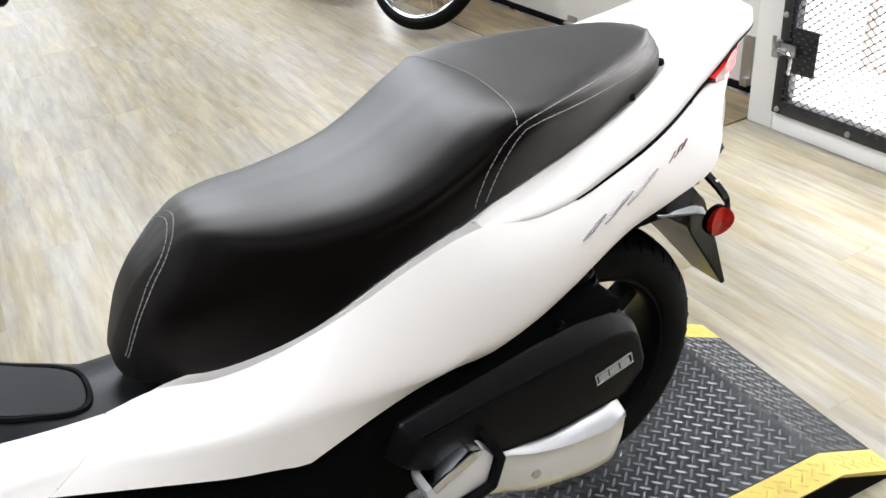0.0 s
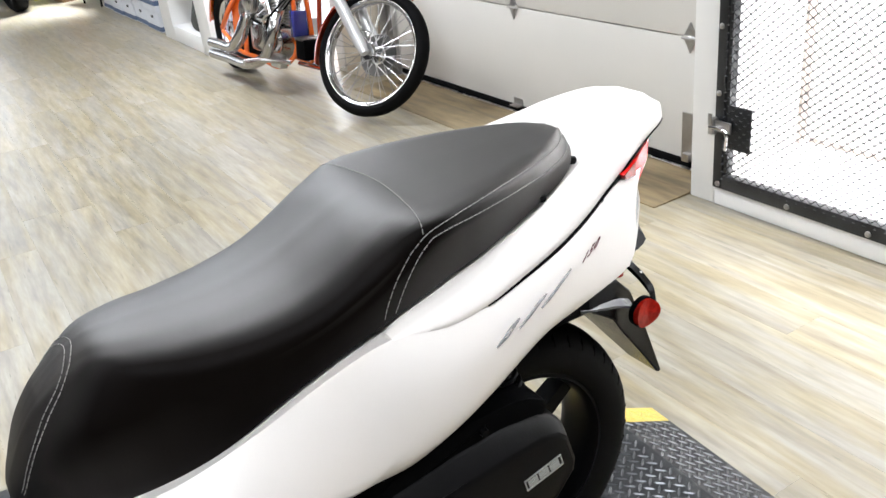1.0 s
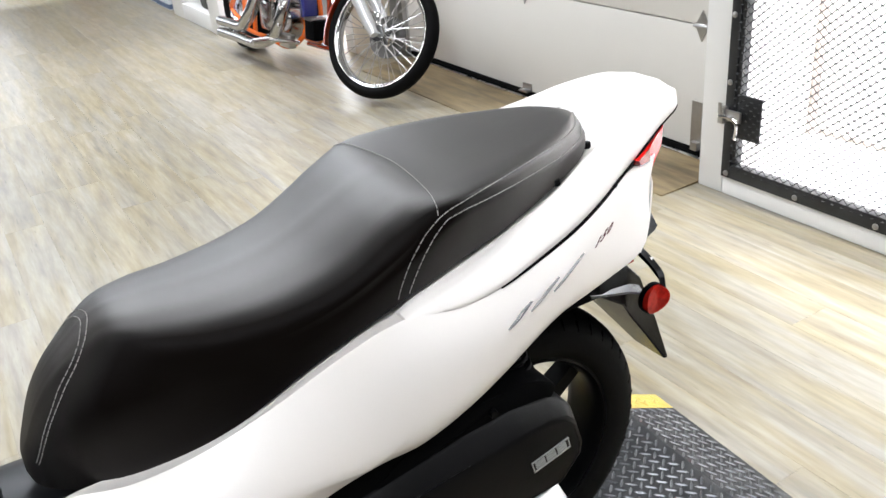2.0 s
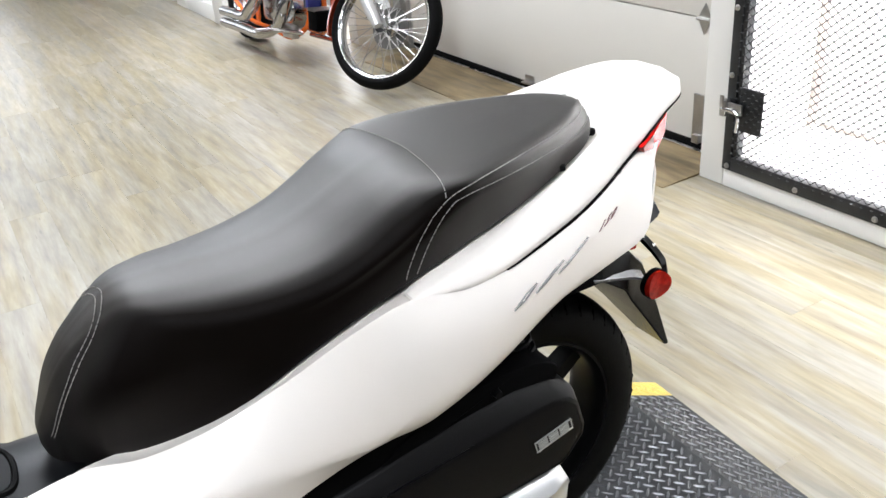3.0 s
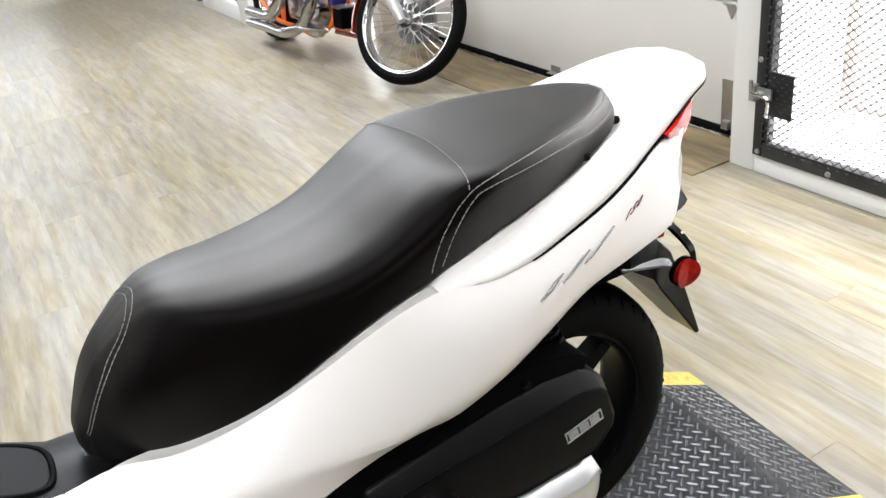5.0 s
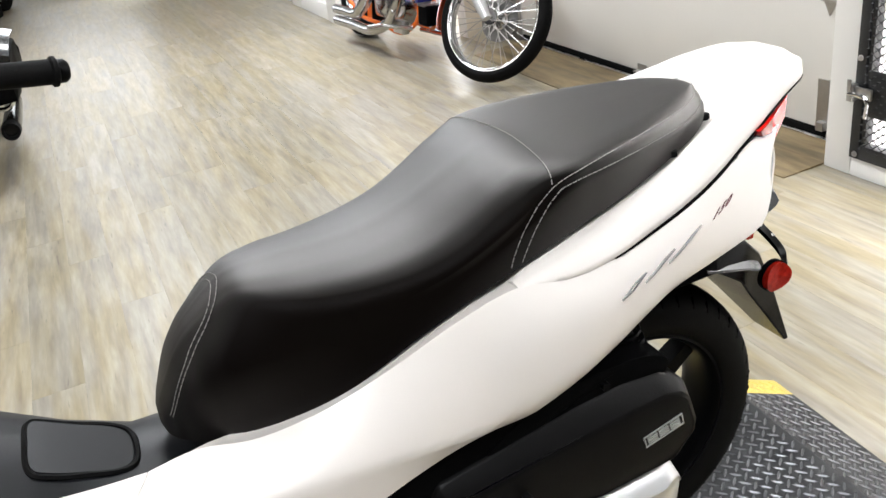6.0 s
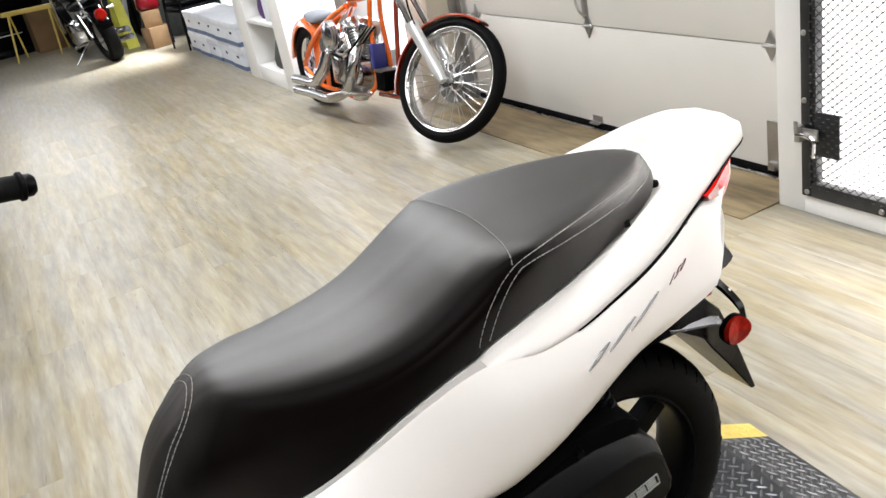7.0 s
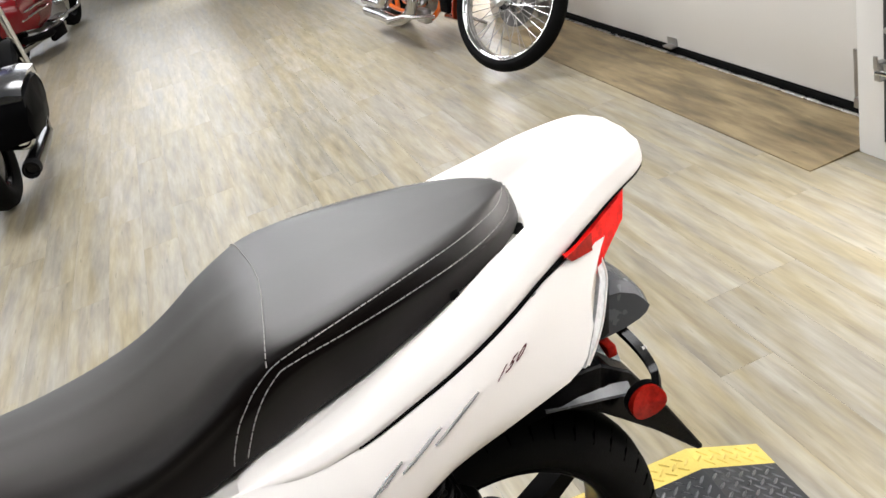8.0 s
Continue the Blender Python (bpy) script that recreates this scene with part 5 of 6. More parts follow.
def chopper():
    b = empty("chopper", pose(-3.74, -0.47, 0, -6, 0, 3.5), "orange chopper with chrome engine and long fork, leaning on its stand", "motorcycle")
    HUB = Vector((1.79, 0.0, 0.345))
    rear = spoked_wheel(b, "rear_wheel", (0, 0, 0.30), 0.30, 0.17, M_CHROME, M_RUBBER, 36)
    part("rear_fender", fender((-0.0, 0, 0.30), 0.330, 35, 178, 0.105, 0.07), M_ORANGE, b, "orange rear fender", 50)
    for s in (1, -1):
        part("frame_stay", tube(bent([(0.0, s * 0.12, 0.30), (0.18, s * 0.12, 0.46), (0.42, s * 0.08, 0.62), (0.62, s * 0.03, 0.71)], 16), 0.018, 10), M_ORANGE, b, "orange frame tube")
        part("lower_rail", tube(bent([(0.0, s * 0.12, 0.28), (0.20, s * 0.12, 0.19), (0.55, s * 0.11, 0.165), (0.90, s * 0.09, 0.17), (0.98, s * 0.06, 0.24), (0.985, s * 0.05, 0.42), (0.96, s * 0.04, 0.62), (0.99, s * 0.03, 0.84)], 30), 0.015, 10), M_ORANGE, b, "orange frame tube")
        part("seat_post_tube", tube([(0.30, s * 0.09, 0.16), (0.30, s * 0.07, 0.56)], 0.016, 8), M_ORANGE, b)
    part("down_tube", tube(bent([(1.20, 0, 0.17), (1.20, 0, 0.40), (1.24, 0, 0.72), (1.30, 0, 0.98)], 16), 0.016, 10), M_FENDER, b, "dark red front down tube")
    part("lower_link", tube([(0.90, 0, 0.165), (1.20, 0, 0.175)], 0.014, 8), M_FENDER, b)
    part("backbone", tube(bent([(0.30, 0, 0.57), (0.62, 0, 0.72), (1.0, 0, 0.86), (1.33, 0, 1.0)], 14), 0.022, 10), M_ORANGE, b, "orange backbone tube")
    part("oil_tank", loft([[(x, y, z) for x, y in ((0.14, -0.10), (0.28, -0.10), (0.28, 0.10), (0.14, 0.10))] for z in (0.24, 0.28, 0.50, 0.53)]), M_ORANGE, b, "orange oil tank", 30)
    part("battery_cover", spin([(-0.12, 0), (-0.12, 0.075), (-0.10, 0.085), (0.10, 0.085), (0.12, 0.075), (0.12, 0)], (0.38, 0, 0.44), "y", 24), M_POLISH, b)
    seat_rings = []
    for x, w, z, h in ((0.02, 0.05, 0.665, 0.01), (0.05, 0.10, 0.655, 0.03), (0.12, 0.12, 0.630, 0.045), (0.20, 0.115, 0.620, 0.05), (0.29, 0.08, 0.632, 0.045), (0.36, 0.045, 0.652, 0.03)):
        seat_rings.append([Vector((x, w * math.cos(a), z - 0.02 + (h if math.sin(a) > 0 else 0.02) * math.sin(a))) for a in (2 * math.pi * k / 16 for k in range(16))])
    part("saddle", loft(seat_rings), M_SEATGREY, b, "grey leather solo saddle", 60)
    tank = []
    for x, w, z0, z1 in ((0.64, 0.03, 0.80, 0.92), (0.67, 0.08, 0.75, 0.98), (0.73, 0.110, 0.73, 1.02), (0.80, 0.118, 0.74, 1.05), (0.87, 0.105, 0.77, 1.06), (0.92, 0.07, 0.81, 1.05), (0.945, 0.03, 0.88, 1.01)):
        tank.append([Vector((x, w * math.copysign(abs(math.cos(a)) ** 0.7, math.cos(a)), (z0 + z1) / 2 + (z1 - z0) / 2 * math.copysign(abs(math.sin(a)) ** 0.75, math.sin(a)))) for a in (2 * math.pi * k / 24 for k in range(24))])
    part("fuel_tank", loft(tank), M_ORANGE, b, "orange fuel tank", 60)
    # engine
    part("crankcase", spin([(-0.10, 0), (-0.10, 0.10), (-0.085, 0.125), (0.085, 0.125), (0.10, 0.10), (0.10, 0)], (0.74, 0, 0.30), "y", 28), M_POLISH, b, "polished crankcase")
    part("cam_cover", spin([(-0.14, 0), (-0.138, 0.06), (-0.125, 0.078), (-0.10, 0.085), (-0.10, 0)], (0.80, 0, 0.31), "y", 24), M_POLISH, b)
    part("gearbox", box(0.42, 0.62, -0.11, 0.11, 0.20, 0.40, 0.03), M_POLISH, b)
    part("primary_cover", loft([[(x, y, z) for x, z in ((0.38, 0.20), (0.84, 0.17), (0.88, 0.30), (0.84, 0.42), (0.40, 0.40), (0.34, 0.30))] for y in (0.12, 0.19)]), M_POLISH, b, "polished primary cover", 30)
    for lean in (-24, 22):
        d = Vector((math.sin(radians(lean)), 0, math.cos(radians(lean))))
        base = Vector((0.74, 0, 0.30))
        cyl = part("cylinder", tube([base + d * 0.10, base + d * 0.27], 0.050, 20), M_STEEL, b, "finned cylinder")
        for k in range(8):
            part("fin", tube([base + d * (0.125 + 0.019 * k), base + d * (0.132 + 0.019 * k)], 0.072, 20), M_POLISH, cyl)
        part("rocker_box", tube([base + d * 0.275, base + d * 0.30, base + d * 0.345, base + d * 0.36], [0.075, 0.080, 0.066, 0.04], 18), M_POLISH, cyl)
        part("pushrod_tube", tube([base + Vector((0.06, -0.10, 0.06)), base + d * 0.27 + Vector((0, -0.065, 0))], 0.009, 8), M_POLISH, cyl)
    air = part("air_cleaner", spin([(-0.20, 0), (-0.198, 0.05), (-0.185, 0.078), (-0.14, 0.082), (-0.13, 0.05), (-0.10, 0.03), (-0.08, 0)], (0.60, 0, 0.545), "y", 28), M_POLISH, b, "chrome air cleaner")
    for k in range(3):
        part("air_fin", spin([(-0.186 + 0.018 * k, 0.080), (-0.180 + 0.018 * k, 0.092), (-0.174 + 0.018 * k, 0.080)], (0.60, 0, 0.545), "y", 28), M_STEEL, air)
    part("exhaust_pipe", tube(bent([(0.88, -0.09, 0.50), (0.93, -0.16, 0.42), (0.86, -0.20, 0.24), (0.66, -0.21, 0.155), (0.3, -0.21, 0.14), (0.0, -0.21, 0.135)], 40), 0.034, 14), M_POLISH, b, "chrome exhaust pipe")
    part("exhaust_pipe", tube(bent([(0.58, -0.08, 0.50), (0.56, -0.17, 0.42), (0.50, -0.20, 0.30), (0.38, -0.21, 0.225), (0.20, -0.21, 0.215), (0.0, -0.21, 0.21)], 40), 0.034, 14), M_POLISH, b, "chrome exhaust pipe")
    part("heat_shield", tube(bent([(0.575, -0.185, 0.44), (0.52, -0.222, 0.31), (0.45, -0.23, 0.25)], 10), 0.037, 12), M_POLISH, b)
    part("blue_panel", box(0.960, 1.02, -0.075, 0.015, 0.34, 0.50, 0.006), M_BLUE, b, "blue painted oil cooler")
    part("regulator", box(1.02, 1.14, -0.08, 0.08, 0.22, 0.34, 0.008), M_BLACK, b, "black finned regulator")
    for k in range(4):
        part("regulator_fin", box(1.03 + 0.026 * k, 1.04 + 0.026 * k, -0.085, 0.085, 0.335, 0.35), M_STEEL, b)
    part("forward_control", tube(bent([(1.02, -0.12, 0.20), (1.0, -0.22, 0.22), (0.98, -0.30, 0.23)], 10), 0.013, 8), M_POLISH, b)
    part("footpeg", tube([(0.98, -0.30, 0.23), (0.98, -0.40, 0.23)], 0.018, 10), M_POLISH, b)
    part("brake_cylinder", box(0.84, 0.98, -0.17, -0.12, 0.16, 0.24, 0.008), M_STEEL, b)
    part("side_stand", tube(bent([(0.70, 0.13, 0.15), (0.78, 0.24, 0.07), (0.80, 0.30, 0.035)], 10), 0.010, 8), M_POLISH, b)
    for k in range(5):
        wig = random.Random(k)
        part("hose", tube(bent([(0.95 + 0.02 * k, -0.05, 0.60), (0.93 - 0.05 * k, -0.13, 0.52 - 0.03 * k), (0.82 - 0.06 * k, -0.15, 0.44), (0.74 - 0.04 * k, -0.13, 0.36 + 0.03 * k)], 16), 0.006, 6), M_STEEL if k % 2 else M_BLACK, b)
    # fork, bars and front wheel turn together about the raked neck
    axis = Vector((-0.70, 0, 0.71)).normalized()
    turn = Matrix.Translation(HUB) @ Matrix.Rotation(radians(STEER), 4, axis) @ Matrix.Translation(-HUB)

    def front(n, bm, mat, label="", par=None):
        bmesh.ops.transform(bm, matrix=turn, verts=bm.verts[:])
        return part(n, bm, mat, par or b, label, 50)

    spoked_wheel(b, "front_wheel", HUB, 0.345, 0.085, M_CHROME, M_RUBBER, 40, turn)
    for s in (1, -1):
        y = Vector((0, s * 0.10, 0))
        front("fork_tube", tube([HUB + y + axis * 0.34, HUB + y + axis * 1.05], 0.021, 12), M_CHROME, "chrome fork tube")
        front("fork_slider", tube([HUB + y - axis * 0.03, HUB + y + axis * 0.04, HUB + y + axis * 0.36, HUB + y + axis * 0.37], [0.022, 0.033, 0.035, 0.040], 12), M_SILVER, "silver fork slider")
    front("axle", tube([HUB + Vector((0, -0.12, 0)), HUB + Vector((0, 0.12, 0))], 0.012, 8), M_STEEL)
    for t in (0.86, 0.98):
        p = HUB + axis * t
        front("fork_clamp", box(p.x - 0.035, p.x + 0.035, -0.14, 0.14, p.z - 0.02, p.z + 0.02, 0.006), M_CHROME)
    front("front_fender", fender(HUB, 0.362, 66, 200, 0.052, 0.016, 0.004), M_FENDER, "dark red-orange front fender")
    front("brake_disc", spin([(0.052, 0.05), (0.052, 0.115), (0.057, 0.115), (0.057, 0.05), (0.052, 0.05)], HUB, "y", 32), M_DISC)
    front("brake_caliper", box(HUB.x - 0.17, HUB.x - 0.08, 0.035, 0.085, HUB.z + 0.02, HUB.z + 0.12, 0.01), M_CHROME)
    p = HUB + axis * 0.86 + Vector((0.15, 0, 0.02))
    front("headlight", spin([(-0.08, 0.0), (-0.07, 0.05), (-0.02, 0.085), (0.05, 0.095), (0.065, 0.092), (0.06, 0.08), (0.055, 0)], p, "x", 28), M_CHROME, "chrome headlight")
    front("handlebar", tube(bent([HUB + axis * 1.02 + v for v in (Vector((-0.30, -0.36, 0.22)), Vector((-0.14, -0.33, 0.24)), Vector((0.0, -0.16, 0.20)), Vector((0.0, -0.06, 0.0)), Vector((0, 0.06, 0.0)), Vector((0.0, 0.16, 0.20)), Vector((-0.14, 0.33, 0.24)), Vector((-0.30, 0.36, 0.22)))], 40), 0.014, 10), M_CHROME, "chrome handlebar")
    front("brake_cable", tube(bent([HUB + axis * 1.0 + Vector((0.02, -0.05, 0.02)), HUB + axis * 0.75 + Vector((0.10, -0.07, 0)), HUB + axis * 0.45 + Vector((0.03, -0.12, 0.02)), HUB + axis * 0.15 + Vector((0, -0.10, 0))], 20), 0.005, 6), M_BLACK)
    part("neck", tube([(1.24, 0, 1.10), (1.40, 0, 0.94)], 0.034, 14), M_ORANGE, b, "orange steering neck")
    return b


STEER = 32
M_FENDER = material("red_orange_paint", (0.26, 0.030, 0.010), 0.2, 0, 0.06, 5, 300, 0, 0.8)
chopper()


def far_motorcycle():
    """Dark cruiser seen from behind."""
    b = empty("dark_cruiser", pose(-8.85, -1.24, 0, -9, 0, 188), "black cruiser with chrome and red tail lamp, seen from behind", "motorcycle")
    w = part("rear_wheel", spin([(-0.07, 0.20), (-0.085, 0.23), (-0.085, 0.27), (-0.06, 0.305), (0, 0.32), (0.06, 0.305), (0.085, 0.27), (0.085, 0.23), (0.07, 0.20), (-0.07, 0.20)], (0, 0, 0.32), "y", 40), M_RUBBER, b, "wide black rear tyre")
    part("rear_rim", spin([(-0.06, 0), (-0.07, 0.06), (-0.05, 0.18), (-0.06, 0.205), (0.06, 0.205), (0.05, 0.18), (0.07, 0.06), (0.06, 0)], (0, 0, 0.32), "y", 32), M_CHROME, w)
    part("front_wheel", spin([(-0.045, 0.22), (-0.06, 0.26), (-0.045, 0.31), (0, 0.325), (0.045, 0.31), (0.06, 0.26), (0.045, 0.22), (-0.045, 0.22)], (1.6, 0, 0.325), "y", 40), M_RUBBER, b)
    part("rear_fender", fender((0, 0, 0.32), 0.35, 20, 150, 0.10, 0.08), M_GLOSS, b, "gloss black rear fender", 50)
    lamp = part("tail_lamp", spin([(-0.07, 0), (-0.065, 0.05), (-0.03, 0.068), (0.0, 0.07), (0.0, 0)], (-0.30, 0, 0.585), "x", 20), M_REFLECTOR, b, "round dark red tail lamp")
    part("number_plate", box(-0.335, -0.325, -0.08, 0.08, 0.42, 0.51, 0.003), M_BLACK, b)
    part("seat", loft([[Vector((x, w2 * math.cos(a), z + h * math.sin(a))) for a in (2 * math.pi * k / 14 for k in range(14))] for x, w2, z, h in ((-0.14, 0.07, 0.73, 0.03), (0.0, 0.12, 0.73, 0.045), (0.25, 0.13, 0.72, 0.045), (0.40, 0.16, 0.68, 0.05), (0.62, 0.13, 0.68, 0.05), (0.72, 0.08, 0.70, 0.04))]), M_BLACK, b, "black seat", 60)
    rack = part("sissy_bar", tube(bent([(-0.10, -0.11, 0.62), (-0.18, -0.11, 0.90), (-0.19, -0.07, 0.98), (-0.19, 0.07, 0.98), (-0.18, 0.11, 0.90), (-0.10, 0.11, 0.62)], 30), 0.011, 8), M_CHROME, b, "chrome backrest bar")
    part("backrest_pad", box(-0.175, -0.14, -0.09, 0.09, 0.80, 0.95, 0.015), M_BLACK, b)
    for k in range(4):
        part("rack_bar", tube([(-0.36 + 0.06 * k, -0.10, 0.80), (-0.36 + 0.06 * k, 0.10, 0.80)], 0.008, 6), M_CHROME, b)
    part("rack_rail", tube([(-0.38, 0.10, 0.80), (-0.10, 0.10, 0.79)], 0.009, 6), M_CHROME, b)
    part("rack_rail", tube([(-0.38, -0.10, 0.80), (-0.10, -0.10, 0.79)], 0.009, 6), M_CHROME, b)
    tank = [[Vector((x, w2 * math.cos(a), z + h * math.sin(a))) for a in (2 * math.pi * k / 18 for k in range(18))] for x, w2, z, h in ((0.66, 0.06, 0.78, 0.05), (0.80, 0.14, 0.82, 0.10), (1.0, 0.16, 0.86, 0.12), (1.18, 0.10, 0.90, 0.09), (1.24, 0.03, 0.91, 0.03))]
    part("fuel_tank", loft(tank), M_GLOSS, b, "gloss black fuel tank", 60)
    part("engine", box(0.55, 1.05, -0.17, 0.17, 0.20, 0.52, 0.05), M_CHROME, b, "chrome engine")
    for lean in (-0.12, 0.12):
        part("cylinder", tube([(0.80, 0, 0.50), (0.80 + lean, 0, 0.74)], 0.075, 16), M_STEEL, b)
    for z in (0.20, 0.29):
        part("exhaust_pipe", tube(bent([(0.95, -0.12, 0.52), (0.96, -0.22, 0.38), (0.70, -0.24, z), (-0.20, -0.24, z + 0.02)], 24), 0.036, 12), M_CHROME, b, "chrome exhaust pipe")
    for s in (1, -1):
        part("shock", tube([(0.02, s * 0.13, 0.34), (0.16, s * 0.13, 0.62)], 0.025, 10), M_CHROME, b)
        part("fork_leg", tube([(1.6, s * 0.09, 0.32), (1.28, s * 0.09, 1.02)], 0.022, 10), M_CHROME, b)
        part("grip", tube([(1.02, s * 0.42, 1.12), (0.92, s * 0.46, 1.10)], 0.02, 8), M_RUBBER, b)
        part("indicator", tube([(-0.22, s * 0.12, 0.62), (-0.22, s * 0.20, 0.62)], [0.012, 0.028], 10), M_CHROME, b)
        mirror = part("mirror_stem", tube(bent([(1.12, s * 0.34, 1.10), (1.10, s * 0.40, 1.24), (1.08, s * 0.44, 1.28)], 8), 0.006, 6), M_CHROME, b)
        part("mirror_head", spin([(-0.01, 0), (-0.008, 0.045), (0.01, 0.05), (0.02, 0)], (1.07, s * 0.45, 1.31), "x", 18), M_CHROME, mirror)
    part("handlebar", tube(bent([(0.96, -0.44, 1.11), (1.16, -0.32, 1.10), (1.24, -0.10, 1.06), (1.24, 0.10, 1.06), (1.16, 0.32, 1.10), (0.96, 0.44, 1.11)], 30), 0.013, 8), M_CHROME, b, "chrome handlebar")
    part("headlight", spin([(-0.08, 0), (-0.05, 0.06), (0.05, 0.085), (0.06, 0)], (1.40, 0, 0.95), "x", 20), M_CHROME, b)
    part("side_stand", tube([(0.55, 0.12, 0.22), (0.52, 0.36, 0.055)], 0.012, 8), M_CHROME, b, "chrome side stand")
    part("footpeg", tube([(0.35, 0.14, 0.27), (0.35, 0.30, 0.27)], 0.016, 8), M_CHROME, b)
    return b


far_motorcycle()


def bagger():
    """Rear end of a blue touring motorcycle close to the walk."""
    b = empty("blue_tourer", pose(-2.80, -3.08, 0, 3, 0, 178), "blue touring motorcycle with black saddlebags and chrome exhaust", "motorcycle")
    w = part("rear_wheel", spin([(-0.06, 0.19), (-0.08, 0.22), (-0.08, 0.26), (-0.055, 0.295), (0, 0.31), (0.055, 0.295), (0.08, 0.26), (0.08, 0.22), (0.06, 0.19), (-0.06, 0.19)], (0, 0, 0.31), "y", 44), M_RUBBER, b, "black rear tyre")
    part("rear_rim", spin([(-0.05, 0), (-0.06, 0.06), (-0.04, 0.17), (-0.055, 0.195), (0.055, 0.195), (0.04, 0.17), (0.06, 0.06), (0.05, 0)], (0, 0, 0.31), "y", 32), M_GLOSS, w)
    part("front_wheel", spin([(-0.05, 0.2), (-0.065, 0.26), (-0.045, 0.3), (0, 0.315), (0.045, 0.3), (0.065, 0.26), (0.05, 0.2), (-0.05, 0.2)], (1.62, 0, 0.315), "y", 40), M_RUBBER, b)
    part("rear_fender", fender((0, 0, 0.31), 0.345, 20, 172, 0.10, 0.09), M_BLUE, b, "dark blue rear fender", 50)
    for s in (1, -1):
        bag = part("saddlebag", loft([[(x, s * y, z) for y, z in ((0.16, z0), (0.34, z0 + 0.02), (0.37, z0 + 0.12), (0.36, z1 - 0.02), (0.32, z1), (0.16, z1))] for x, z0, z1 in ((-0.36, 0.46, 0.58), (-0.33, 0.38, 0.62), (0.0, 0.35, 0.64), (0.22, 0.37, 0.63), (0.25, 0.44, 0.60))]), M_BLACK, b, "black leather saddlebag", 40)
        part("bag_lid", loft([[(x, s * y, z) for y, z in ((0.15, z1), (0.355, z1 - 0.012), (0.365, z1 + 0.012), (0.30, z1 + 0.03), (0.15, z1 + 0.035))] for x, z1 in ((-0.35, 0.61), (-0.30, 0.635), (0.0, 0.655), (0.24, 0.645))]), M_LID, bag, "glossy black lid")
        part("exhaust", tube(bent([(0.9, s * 0.16, 0.30), (0.5, s * 0.24, 0.26), (0.0, s * 0.27, 0.27), (-0.42, s * 0.28, 0.285)], 20) , [0.03] * 8 + [0.045] * 12, 16), M_GLOSS, b, "dark exhaust silencer")
        part("exhaust_tip", spin([(0.0, 0.03), (-0.03, 0.03), (-0.032, 0.043), (0.03, 0.047), (0.03, 0.03)], (-0.42, s * 0.28, 0.285), "x", 20), M_RUBBER, b)
        part("guard_bar", tube(bent([(-0.20, s * 0.16, 0.36), (-0.28, s * 0.30, 0.37), (-0.28, s * 0.34, 0.44)], 12), 0.012, 8), M_CHROME, b, "chrome bag guard")
    part("seat", loft([[Vector((x, w2 * math.cos(a), z + h * math.sin(a))) for a in (2 * math.pi * k / 14 for k in range(14))] for x, w2, z, h in ((-0.2, 0.10, 0.80, 0.04), (0.0, 0.15, 0.80, 0.06), (0.25, 0.16, 0.78, 0.06), (0.45, 0.18, 0.72, 0.05), (0.7, 0.12, 0.74, 0.05))]), M_BLACK, b, "black seat", 60)
    part("engine", box(0.5, 1.1, -0.18, 0.18, 0.18, 0.55, 0.05), M_STEEL, b)
    part("fuel_tank", loft([[Vector((x, w2 * math.cos(a), z + h * math.sin(a))) for a in (2 * math.pi * k / 18 for k in range(18))] for x, w2, z, h in ((0.66, 0.06, 0.80, 0.05), (0.80, 0.15, 0.86, 0.10), (1.05, 0.17, 0.90, 0.12), (1.24, 0.08, 0.93, 0.07))]), M_BLUE, b, "dark blue tank", 60)
    for s in (1, -1):
        part("fork_leg", tube([(1.62, s * 0.09, 0.31), (1.33, s * 0.09, 1.05)], 0.025, 10), M_CHROME, b)
    part("handlebar", tube(bent([(0.98, -0.42, 1.16), (1.22, -0.30, 1.14), (1.32, -0.08, 1.08), (1.32, 0.08, 1.08), (1.22, 0.30, 1.14), (0.98, 0.42, 1.16)], 26), 0.013, 8), M_CHROME, b)
    return b


bagger()


